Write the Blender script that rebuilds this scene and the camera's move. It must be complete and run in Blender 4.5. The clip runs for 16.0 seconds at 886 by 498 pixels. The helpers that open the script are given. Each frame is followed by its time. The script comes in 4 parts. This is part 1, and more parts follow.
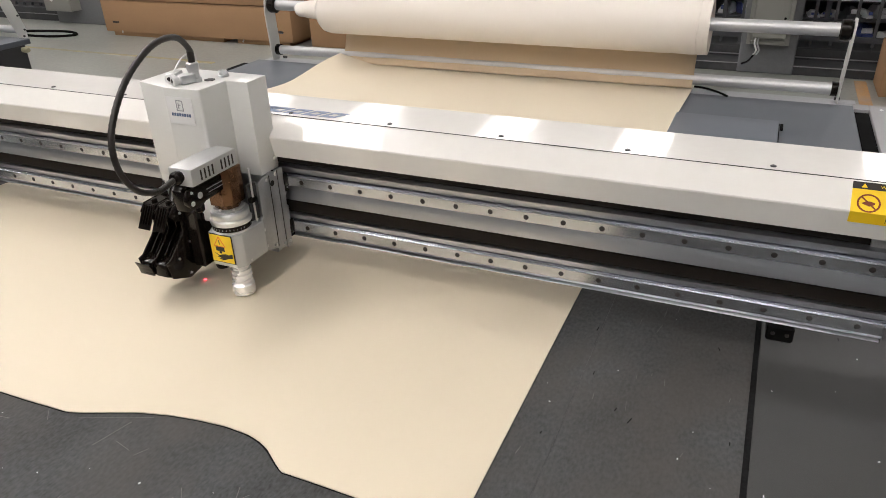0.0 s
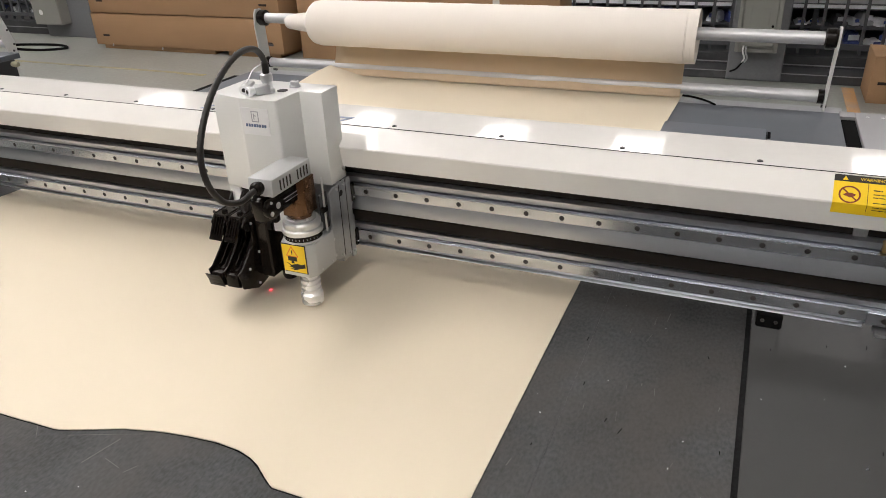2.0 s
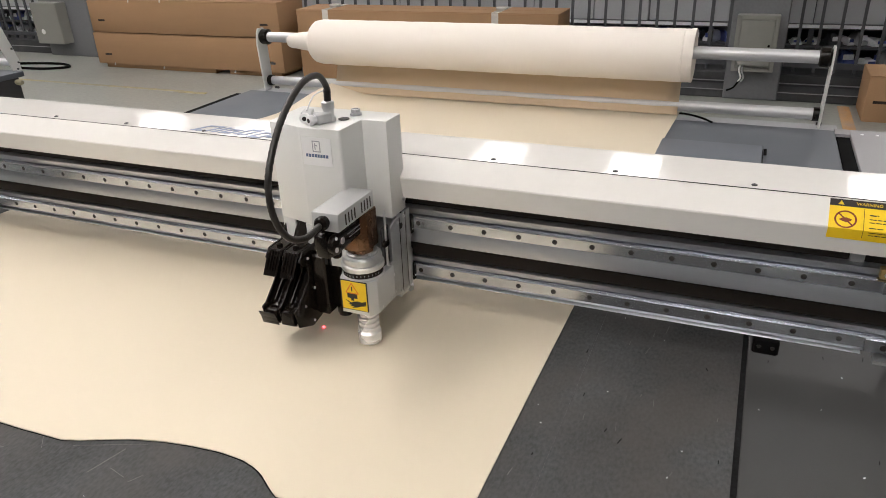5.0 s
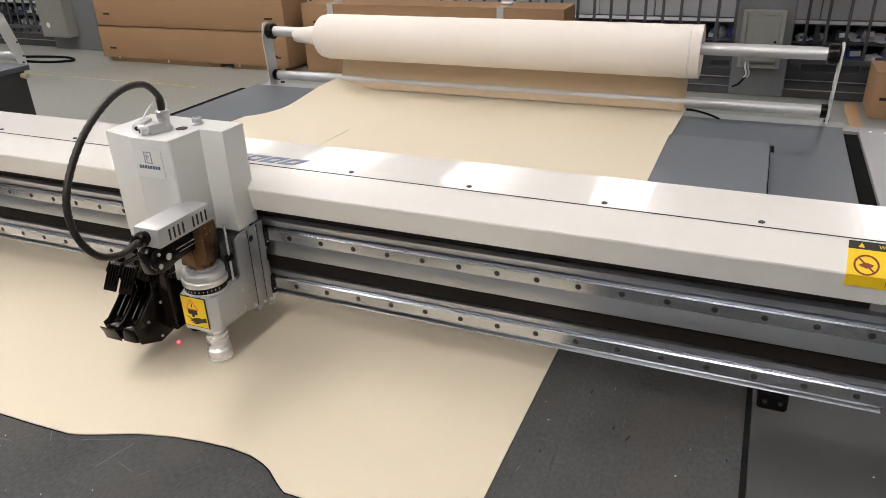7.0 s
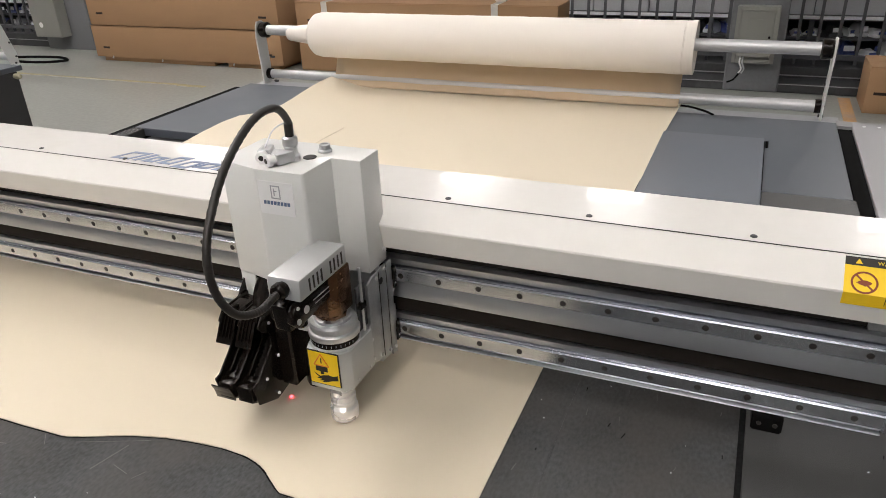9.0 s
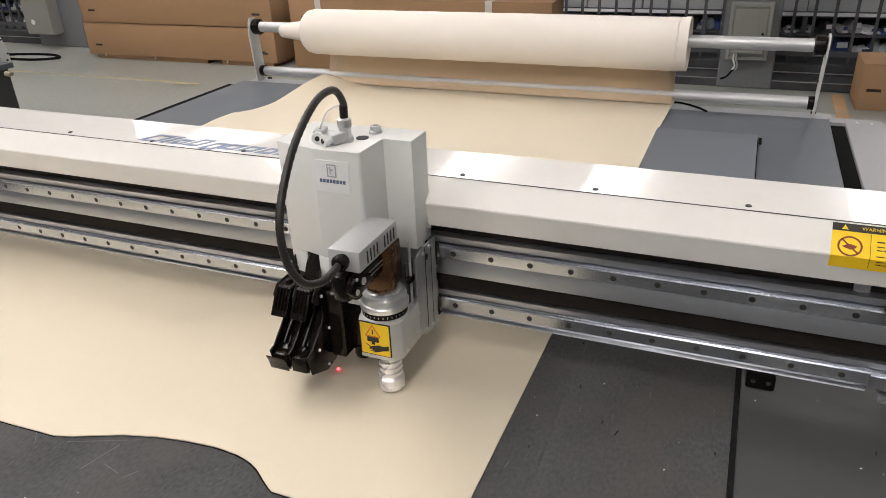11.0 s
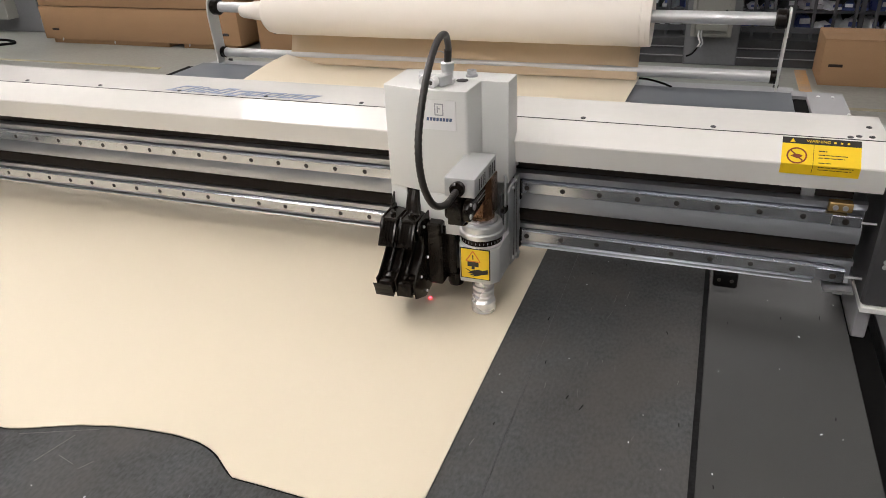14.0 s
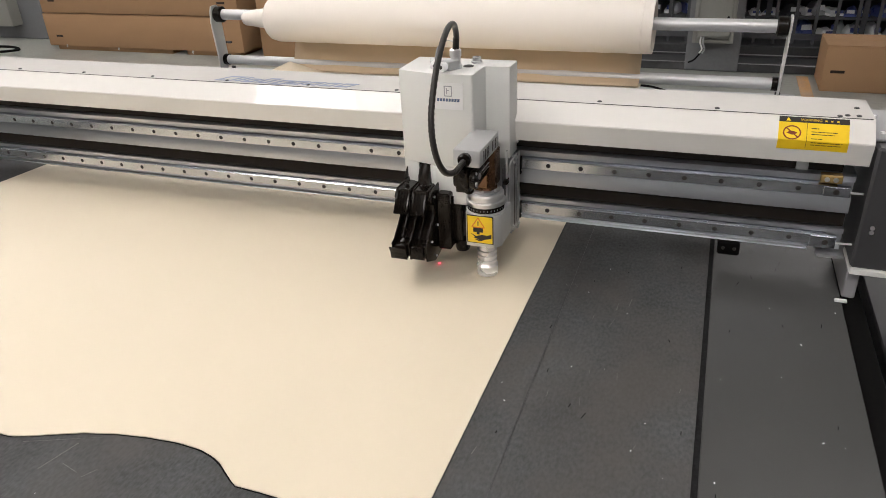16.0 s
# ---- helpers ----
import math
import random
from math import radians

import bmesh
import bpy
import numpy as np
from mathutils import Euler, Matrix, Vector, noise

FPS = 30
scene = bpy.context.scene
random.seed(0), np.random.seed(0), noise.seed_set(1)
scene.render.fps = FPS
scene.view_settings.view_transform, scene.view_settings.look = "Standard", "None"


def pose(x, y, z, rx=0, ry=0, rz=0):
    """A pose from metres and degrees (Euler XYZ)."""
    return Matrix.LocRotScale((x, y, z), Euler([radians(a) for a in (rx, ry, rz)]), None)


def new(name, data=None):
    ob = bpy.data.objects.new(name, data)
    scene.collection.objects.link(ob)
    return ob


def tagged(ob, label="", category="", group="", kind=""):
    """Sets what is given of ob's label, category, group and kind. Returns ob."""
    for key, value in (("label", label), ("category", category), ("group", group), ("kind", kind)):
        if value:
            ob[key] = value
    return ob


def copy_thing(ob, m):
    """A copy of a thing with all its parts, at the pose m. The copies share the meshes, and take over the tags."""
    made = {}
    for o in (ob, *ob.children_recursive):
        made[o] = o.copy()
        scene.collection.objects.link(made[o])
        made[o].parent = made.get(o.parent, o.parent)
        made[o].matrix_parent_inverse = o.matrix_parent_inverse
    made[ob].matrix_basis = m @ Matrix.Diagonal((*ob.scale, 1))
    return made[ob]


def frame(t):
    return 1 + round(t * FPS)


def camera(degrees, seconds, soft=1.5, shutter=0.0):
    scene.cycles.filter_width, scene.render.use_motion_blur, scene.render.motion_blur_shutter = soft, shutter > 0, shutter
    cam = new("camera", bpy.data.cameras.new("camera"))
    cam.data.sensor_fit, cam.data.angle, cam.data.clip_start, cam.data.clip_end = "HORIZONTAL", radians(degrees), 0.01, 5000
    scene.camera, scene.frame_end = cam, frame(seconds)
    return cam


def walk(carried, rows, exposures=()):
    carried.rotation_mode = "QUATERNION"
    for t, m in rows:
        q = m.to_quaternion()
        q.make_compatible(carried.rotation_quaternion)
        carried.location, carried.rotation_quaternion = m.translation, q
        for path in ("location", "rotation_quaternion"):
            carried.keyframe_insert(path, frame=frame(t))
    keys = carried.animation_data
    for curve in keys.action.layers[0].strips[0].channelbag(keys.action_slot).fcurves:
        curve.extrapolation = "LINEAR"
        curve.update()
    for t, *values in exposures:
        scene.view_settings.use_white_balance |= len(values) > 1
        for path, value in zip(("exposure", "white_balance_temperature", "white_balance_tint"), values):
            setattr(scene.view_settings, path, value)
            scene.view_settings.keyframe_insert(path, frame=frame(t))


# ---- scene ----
# ---------------------------------------------------------------- camera
cam = camera(63.41, 16.0, soft=0.9)
PATH = [
    (0, 0.3663, -0.9275, 1.4598, 24.704, -27.689, -2.013),
    (0.5, 0.3687, -0.9297, 1.4621, 24.497, -27.432, -2.026),
    (1, 0.3686, -0.9287, 1.4638, 24.336, -27.364, -2.011),
    (1.5, 0.3721, -0.9262, 1.4661, 24.266, -27.113, -2.348),
    (2, 0.3727, -0.9248, 1.4650, 24.101, -26.992, -2.366),
    (2.5, 0.3728, -0.9299, 1.4617, 24.359, -26.951, -2.553),
    (3, 0.3696, -0.9430, 1.4676, 25.769, -26.054, -2.975),
    (3.5, 0.3717, -0.9492, 1.4694, 25.112, -25.358, -2.765),
    (4, 0.3765, -0.9470, 1.4667, 24.362, -25.232, -2.629),
    (6.5, 0.3718, -0.9435, 1.4652, 23.842, -25.943, -2.228),
    (7, 0.3678, -0.9450, 1.4666, 24.199, -25.929, -2.101),
    (7.5, 0.3676, -0.9428, 1.4659, 24.246, -26.004, -2.356),
    (8, 0.3704, -0.9412, 1.4662, 23.832, -25.973, -2.271),
    (8.5, 0.3700, -0.9413, 1.4671, 23.889, -26.046, -2.404),
    (11, 0.3719, -0.9369, 1.4656, 23.470, -26.371, -2.392),
    (11.5, 0.3750, -0.9340, 1.4648, 23.140, -26.447, -2.453),
    (12, 0.3739, -0.9331, 1.4654, 23.181, -26.387, -2.502),
    (12.5, 0.3750, -0.9317, 1.4617, 22.756, -26.598, -2.472),
    (13, 0.3785, -0.9279, 1.4558, 21.808, -27.211, -2.366),
    (13.5, 0.3818, -0.9242, 1.4545, 21.258, -27.560, -2.427),
    (14, 0.3832, -0.9212, 1.4507, 21.126, -27.809, -2.582),
    (14.5, 0.3826, -0.9205, 1.4541, 21.192, -27.748, -2.599),
    (15, 0.3828, -0.9204, 1.4549, 21.245, -27.625, -2.623),
    (15.5, 0.3841, -0.9188, 1.4556, 21.062, -27.713, -2.738),
    (16, 0.3838, -0.9221, 1.4560, 21.311, -27.368, -2.672),
]
walk(cam, [(t, pose(x, y, z, 90 + pitch, 0, yaw) @ pose(0, 0, 0, 0, 0, roll)) for t, x, y, z, yaw, pitch, roll in PATH],
     exposures=[(0.0, 0.03), (16.0, 0.03)])

# ---------------------------------------------------------------- light
TOP = 0.80          # height of the table top
CEIL = 5.1          # height of the ceiling lights
world = bpy.data.worlds.new("hall_light")
scene.world = world
world.use_nodes = True
world.node_tree.nodes["Background"].inputs[0].default_value = (0.75, 0.85, 1.0, 1)
world.node_tree.nodes["Background"].inputs[1].default_value = 0.25
LAMP = 18.8


# ---------------------------------------------------------------- materials
def material(name, color, rough=0.5, metal=0.0, vary=0.12, scale=6.0, fine=120.0, bump=0.15, dist=0.001,
             island=0.0, stretch=(1, 1, 1), spec=0.5, coat=0.0, dirt=None, dirt_at=0.62, rough_vary=0.12, sheen=0.0):
    m = bpy.data.materials.new(name)
    m.use_nodes = True
    nt = m.node_tree
    n, l = nt.nodes, nt.links
    p = n["Principled BSDF"]
    p.inputs["Metallic"].default_value = metal
    p.inputs["Specular IOR Level"].default_value = spec
    p.inputs["Coat Weight"].default_value = coat
    p.inputs["Coat Roughness"].default_value = 0.08
    p.inputs["Sheen Weight"].default_value = sheen
    p.inputs["Sheen Roughness"].default_value = 0.32
    tc = n.new("ShaderNodeTexCoord")
    mp = n.new("ShaderNodeMapping")
    mp.inputs["Scale"].default_value = stretch
    l.new(tc.outputs["Object"], mp.inputs["Vector"])
    big = n.new("ShaderNodeTexNoise")
    big.inputs["Scale"].default_value = scale
    big.inputs["Detail"].default_value = 5
    small = n.new("ShaderNodeTexNoise")
    small.inputs["Scale"].default_value = fine
    small.inputs["Detail"].default_value = 3
    for t in (big, small):
        l.new(mp.outputs[0], t.inputs["Vector"])
    mixv = n.new("ShaderNodeMath")
    mixv.operation = "ADD"
    l.new(big.outputs["Fac"], mixv.inputs[0])
    l.new(small.outputs["Fac"], mixv.inputs[1])
    rng = n.new("ShaderNodeMapRange")
    rng.inputs["From Min"].default_value, rng.inputs["From Max"].default_value = 0.6, 1.4
    rng.inputs["To Min"].default_value, rng.inputs["To Max"].default_value = 1 - vary, 1 + vary
    l.new(mixv.outputs[0], rng.inputs["Value"])
    mul = n.new("ShaderNodeVectorMath")
    mul.operation = "SCALE"
    mul.inputs[0].default_value = color
    l.new(rng.outputs[0], mul.inputs["Scale"])
    out = mul.outputs[0]
    if dirt:
        dn = n.new("ShaderNodeTexNoise")
        dn.inputs["Scale"].default_value = scale * 0.6
        dn.inputs["Detail"].default_value = 8
        dn.inputs["Roughness"].default_value = 0.65
        l.new(tc.outputs["Object"], dn.inputs["Vector"])
        dr = n.new("ShaderNodeMapRange")
        dr.inputs["From Min"].default_value, dr.inputs["From Max"].default_value = dirt_at - 0.08, dirt_at + 0.12
        dr.inputs["To Max"].default_value = 0.6
        l.new(dn.outputs["Fac"], dr.inputs["Value"])
        mx = n.new("ShaderNodeMix")
        mx.data_type = "RGBA"
        mx.inputs["B"].default_value = (*dirt, 1)
        l.new(dr.outputs[0], mx.inputs["Factor"])
        l.new(out, mx.inputs["A"])
        out = mx.outputs["Result"]
    l.new(out, p.inputs["Base Color"])
    rr = n.new("ShaderNodeMapRange")
    rr.inputs["To Min"].default_value, rr.inputs["To Max"].default_value = max(0.02, rough - rough_vary), min(1, rough + rough_vary)
    l.new(big.outputs["Fac"], rr.inputs["Value"])
    l.new(rr.outputs[0], p.inputs["Roughness"])
    if bump:
        b = n.new("ShaderNodeBump")
        b.inputs["Strength"].default_value, b.inputs["Distance"].default_value = bump, dist
        l.new(small.outputs["Fac"], b.inputs["Height"])
        l.new(b.outputs[0], p.inputs["Normal"])
    return m


def glow(name, color, strength):
    m = bpy.data.materials.new(name)
    m.use_nodes = True
    p = m.node_tree.nodes["Principled BSDF"]
    p.inputs["Base Color"].default_value = (0.8, 0.8, 0.8, 1)
    p.inputs["Emission Color"].default_value = (*color, 1)
    p.inputs["Emission Strength"].default_value = strength
    return m


M_LAMP = glow("lamp_diffuser", (1.0, 0.935, 0.895), LAMP)
M_SKYLIGHT = glow("skylight_diffuser", (1.0, 0.95, 0.91), 5.2)
M_LAMP_FILL = glow("fill_lamp_diffuser", (1.0, 0.935, 0.895), 11.8)
M_LAMP_MAIN = glow("main_lamp_diffuser", (1.0, 0.935, 0.895), 17.5)
M_SKYLIGHT_DIM = glow("dim_skylight_diffuser", (1.0, 0.95, 0.93), 5.0)
M_LASER = glow("laser_red", (1.0, 0.05, 0.08), 6.0)
M_FLOOR = material("epoxy_floor", (0.265, 0.272, 0.25), 0.36, vary=0.18, scale=1.2, fine=30, bump=0.05, dirt=(0.155, 0.155, 0.14))
M_WALL = material("painted_wall", (0.42, 0.43, 0.45), 0.7, vary=0.08, scale=1.5, fine=40)
M_CEIL = material("ceiling_paint", (0.55, 0.56, 0.58), 0.8, vary=0.05, scale=1)
M_KERB = material("dark_kerb_paint", (0.038, 0.040, 0.043), 0.5, vary=0.2, scale=3, fine=50, dirt=(0.14, 0.14, 0.14))
M_COLUMN = material("grey_column_paint", (0.15, 0.155, 0.165), 0.5, vary=0.12, scale=3, fine=50)
M_MAT = material("black_felt_mat", (0.055, 0.058, 0.060), 0.74, vary=0.62, scale=7, fine=220, bump=0.05, dist=0.0005, stretch=(1, 0.55, 1), spec=0.3,
                 dirt=(0.082, 0.076, 0.070), dirt_at=0.50)
M_SCUFF = material("pale_scuff", (0.115, 0.115, 0.11), 0.8, vary=0.4, scale=40, fine=300, bump=0)
M_SEAM = material("cut_felt", (0.014, 0.014, 0.015), 0.9, vary=0.5, scale=25, fine=200, bump=0, spec=0.15)
M_PANEL = material("grey_powder_coat", (0.064, 0.065, 0.064), 0.24, vary=0.08, scale=5, fine=800, bump=0.7, dist=0.0006, spec=0.34, rough_vary=0.05)
M_PLATE = material("blue_grey_table_plate", (0.088, 0.099, 0.119), 0.38, vary=0.12, scale=4, fine=600, bump=0.15, dist=0.0004)
M_COVERPLATE = material("blue_grey_cover_plate", (0.132, 0.146, 0.174), 0.40, vary=0.12, scale=4, fine=600, bump=0.15, dist=0.0004)
M_PLATE_LIGHT = material("light_grey_table_plate", (0.30, 0.30, 0.31), 0.38, vary=0.07, scale=5, fine=500, bump=0.1, dist=0.0004)
M_BLACK = material("black_gap", (0.004, 0.004, 0.004), 0.9, vary=0.2, bump=0, spec=0.1)
M_DARK = material("dark_grey_metal", (0.045, 0.045, 0.048), 0.45, vary=0.15, scale=9, fine=500, bump=0.1)
M_CLOTH = material("cream_cloth", (0.692, 0.612, 0.474), 0.60, vary=0.03, scale=2.5, fine=900, bump=0.25, dist=0.0006, spec=0.5, sheen=0.5)
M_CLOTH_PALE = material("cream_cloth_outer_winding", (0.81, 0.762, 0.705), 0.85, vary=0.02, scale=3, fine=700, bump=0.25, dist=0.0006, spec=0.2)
M_CLOTH_TAN = material("tan_cloth", (0.61, 0.485, 0.34), 0.85, vary=0.03, scale=3, fine=700, bump=0.25, dist=0.0006, spec=0.2)
M_CUT = material("cut_cloth_edge", (0.50, 0.42, 0.31), 0.9, vary=0.05, bump=0)
M_COVER = material("warm_white_gloss_paint", (0.745, 0.73, 0.70), 0.06, vary=0.02, scale=4, fine=60, bump=0.012, dist=0.0003, rough_vary=0.015)
M_HEAD = material("white_head_paint", (0.715, 0.72, 0.70), 0.30, vary=0.02, scale=8, fine=900, bump=0.05, dist=0.0003, rough_vary=0.05)
M_ALU = material("anodised_aluminium", (0.50, 0.52, 0.55), 0.34, metal=0.95, vary=0.05, scale=4, fine=250, bump=0.004, dist=0.0003, stretch=(0.15, 6, 6))
M_TUBE = material("satin_aluminium_tube", (0.60, 0.605, 0.615), 0.46, metal=0.6, vary=0.03, scale=5, fine=250, bump=0, stretch=(0.1, 5, 5))
M_RAIL = material("ground_steel_rail", (0.56, 0.585, 0.63), 0.22, metal=1.0, vary=0.08, scale=5, fine=250, bump=0.003, dist=0.0003, stretch=(0.1, 6, 6))
M_BELT = material("black_rubber_belt", (0.014, 0.011, 0.009), 0.8, vary=0.25, scale=20, fine=600, bump=0.3, spec=0.18)
M_STEEL = material("zinc_plate", (0.50, 0.51, 0.52), 0.36, metal=0.78, vary=0.14, scale=25, fine=400, bump=0.1, dist=0.0003)
M_NOZZLE = material("white_satin_metal", (0.84, 0.84, 0.85), 0.27, metal=0.7, vary=0.04, scale=20, fine=300, bump=0)
M_CHROME = material("turned_aluminium", (0.74, 0.745, 0.75), 0.33, metal=0.9, vary=0.06, scale=20, fine=300, bump=0.05, dist=0.0003)
M_PLASTIC = material("black_plastic", (0.0085, 0.0065, 0.0050), 0.17, vary=0.3, scale=25, fine=500, bump=0, spec=0.22)
M_HOSE = material("black_rubber_hose", (0.024, 0.021, 0.019), 0.42, vary=0.25, scale=30, fine=300, bump=0.2, spec=0.4)
M_BROWN = material("amber_brown_anodised_motor", (0.15, 0.078, 0.040), 0.24, metal=0.7, vary=0.25, scale=30, fine=300)
M_BOXGREY = material("silver_grey_paint", (0.56, 0.57, 0.575), 0.33, metal=0.40, vary=0.05, scale=30, fine=800, bump=0.1)
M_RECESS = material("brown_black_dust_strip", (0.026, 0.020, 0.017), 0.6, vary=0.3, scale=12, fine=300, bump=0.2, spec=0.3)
M_BRASS = material("dull_brass", (0.42, 0.29, 0.12), 0.4, metal=0.8, vary=0.15, scale=30, bump=0)
M_RUST = material("brown_red_print", (0.20, 0.035, 0.012), 0.5, vary=0.05, bump=0)
M_YELLOW = material("yellow_vinyl", (0.86, 0.58, 0.015), 0.35, vary=0.04, scale=20, bump=0)
M_INK = material("black_print", (0.015, 0.012, 0.010), 0.5, vary=0.05, bump=0)
M_ORANGE = material("orange_print", (0.75, 0.22, 0.02), 0.5, vary=0.05, bump=0)
M_PAPER = material("white_paper", (0.80, 0.80, 0.80), 0.6, vary=0.02, bump=0)
M_BLUE = material("blue_grey_print", (0.095, 0.135, 0.24), 0.4, vary=0.06, bump=0)
M_LOGO = material("pale_blue_print", (0.15, 0.20, 0.32), 0.35, vary=0.08, bump=0)
M_GREYINK = material("grey_print", (0.35, 0.36, 0.38), 0.5, vary=0.05, bump=0)
M_CARD = material("brown_cardboard", (0.345, 0.210, 0.115), 0.8, vary=0.09, scale=3, fine=90, bump=0.12, stretch=(1, 1, 3), spec=0.25)
# near-black brown: shade inside the hand holes, put into the colour
M_HOLE_SHADE = material("hand_hole_shade", (0.02, 0.012, 0.008), 0.9, vary=0.1)
M_TAPE = material("clear_strapping_tape", (0.62, 0.60, 0.56), 0.25, vary=0.05)
M_EBOX = material("grey_enamel_cabinet", (0.245, 0.245, 0.225), 0.4, vary=0.05, scale=8, fine=300)
M_FENCE = material("dark_grey_railing_paint", (0.065, 0.068, 0.075), 0.45, vary=0.1, scale=8)
M_RACK = material("dark_rack_steel", (0.06, 0.063, 0.07), 0.6, vary=0.2, scale=4)
M_SHEET = material("light_grey_sheeting", (0.42, 0.43, 0.45), 0.6, vary=0.10, scale=1.5)
M_NAVY = material("navy_packaging", (0.06, 0.085, 0.26), 0.3, vary=0.3, scale=9)
M_WHITE = material("white_packaging", (0.82, 0.84, 0.86), 0.4, vary=0.1, scale=9)
M_LINE = material("yellow_floor_paint", (0.44, 0.38, 0.19), 0.6, vary=0.25, scale=5, dirt=(0.28, 0.28, 0.25), dirt_at=0.42)
M_ORLINE = material("orange_floor_paint", (0.52, 0.29, 0.11), 0.6, vary=0.2, scale=5, dirt=(0.33, 0.31, 0.28), dirt_at=0.47)


# ---------------------------------------------------------------- mesh helpers
def B():
    return bmesh.new()


def box(bm, x0, x1, y0, y1, z0, z1, bevel=0.0, segments=1):
    r = bmesh.ops.create_cube(bm, size=1)
    for v in r["verts"]:
        v.co = Vector((x0 + (v.co.x + 0.5) * (x1 - x0), y0 + (v.co.y + 0.5) * (y1 - y0), z0 + (v.co.z + 0.5) * (z1 - z0)))
    if bevel:
        edges = list({e for v in r["verts"] for e in v.link_edges})
        bmesh.ops.bevel(bm, geom=edges, offset=bevel, segments=segments, affect="EDGES", profile=0.5)
    return bm


def prism(bm, profile, x0, x1, axis="x", bevel=0.0):
    """A closed profile of (a, b) pairs, pushed along an axis."""
    def at(a, b, c):
        return {"x": (c, a, b), "y": (a, c, b), "z": (a, b, c)}[axis]
    lo = [bm.verts.new(at(a, b, x0)) for a, b in profile]
    hi = [bm.verts.new(at(a, b, x1)) for a, b in profile]
    k = len(profile)
    fs = [bm.faces.new(lo), bm.faces.new(hi[::-1])]
    for i in range(k):
        fs.append(bm.faces.new((lo[i], hi[i], hi[(i + 1) % k], lo[(i + 1) % k])))
    bmesh.ops.recalc_face_normals(bm, faces=fs)
    if bevel:
        es = list({e for f in fs for e in f.edges})
        bmesh.ops.bevel(bm, geom=es, offset=bevel, segments=2, affect="EDGES", profile=0.5)
    return bm


def lathe(bm, profile, centre=(0, 0, 0), axis="z", segments=32, caps=True):
    """A profile of (radius, height) pairs, turned round an axis."""
    def at(r, h, a):
        u, v = r * math.cos(a), r * math.sin(a)
        d = {"z": (u, v, h), "x": (h, u, v), "y": (u, h, v)}[axis]
        return Vector(centre) + Vector(d)
    rings = []
    for r, h in profile:
        rings.append([bm.verts.new(at(max(r, 1e-5), h, 2 * math.pi * i / segments)) for i in range(segments)])
    fs = []
    for a, b in zip(rings, rings[1:]):
        for i in range(segments):
            fs.append(bm.faces.new((a[i], a[(i + 1) % segments], b[(i + 1) % segments], b[i])))
    if caps:
        fs.append(bm.faces.new(rings[0][::-1]))
        fs.append(bm.faces.new(rings[-1]))
    bmesh.ops.recalc_face_normals(bm, faces=fs)
    return bm


def rod(bm, a, b, r, segments=16):
    a, b = Vector(a), Vector(b)
    q = (b - a).to_track_quat("Z", "Y").to_matrix().to_4x4()
    res = bmesh.ops.create_cone(bm, cap_ends=True, segments=segments, radius1=r, radius2=r, depth=(b - a).length)
    bmesh.ops.transform(bm, matrix=Matrix.Translation((a + b) / 2) @ q, verts=res["verts"])
    return bm


def tube(bm, points, r, segments=16, steps=8, ribs=0.0):
    """A round tube through points, smoothly bent; ribs: depth of its rings."""
    pts = [Vector(p) for p in points]
    ext = [2 * pts[0] - pts[1]] + pts + [2 * pts[-1] - pts[-2]]
    line = []
    for i in range(1, len(ext) - 2):
        p0, p1, p2, p3 = ext[i - 1:i + 3]
        for s in range(steps):
            t = s / steps
            line.append(0.5 * ((2 * p1) + (p2 - p0) * t + (2 * p0 - 5 * p1 + 4 * p2 - p3) * t * t + (3 * p1 - p0 - 3 * p2 + p3) * t ** 3))
    line.append(pts[-1])
    rings, up = [], Vector((0.31, 0.2, 0.93))
    for i, p in enumerate(line):
        d = (line[min(i + 1, len(line) - 1)] - line[max(i - 1, 0)]).normalized()
        u = d.cross(up).normalized()
        up = u.cross(d).normalized()
        rr = r * (1 - ribs * (i % 2))
        rings.append([bm.verts.new(p + rr * (math.cos(a) * u + math.sin(a) * up)) for a in (2 * math.pi * k / segments for k in range(segments))])
    fs = []
    for a, b in zip(rings, rings[1:]):
        for i in range(segments):
            fs.append(bm.faces.new((a[i], a[(i + 1) % segments], b[(i + 1) % segments], b[i])))
    fs += [bm.faces.new(rings[0][::-1]), bm.faces.new(rings[-1])]
    bmesh.ops.recalc_face_normals(bm, faces=fs)
    return bm


def mesh_of(name, bm, mats, sharp=24):
    me = bpy.data.meshes.new(name)
    bm.to_mesh(me)
    bm.free()
    for m in (mats if isinstance(mats, (list, tuple)) else [mats]):
        me.materials.append(m)
    me.shade_smooth()
    me.set_sharp_from_angle(angle=radians(sharp))
    return me


def part(name, bm, mat, parent, label="", sharp=24):
    ob = new(name, mesh_of(name, bm, mat, sharp))
    ob.parent = parent
    if label:
        ob["label"] = label
    return ob


def thing(name, label, category, at=(0, 0, 0), group="", turn=0):
    ob = new(name)
    ob.matrix_basis = pose(*at, 0, 0, turn)
    return tagged(ob, label, category, group)


def structure(name, bm, mat, label="", category=""):
    return tagged(new(name, mesh_of(name, bm, mat)), label, category, kind="structure")


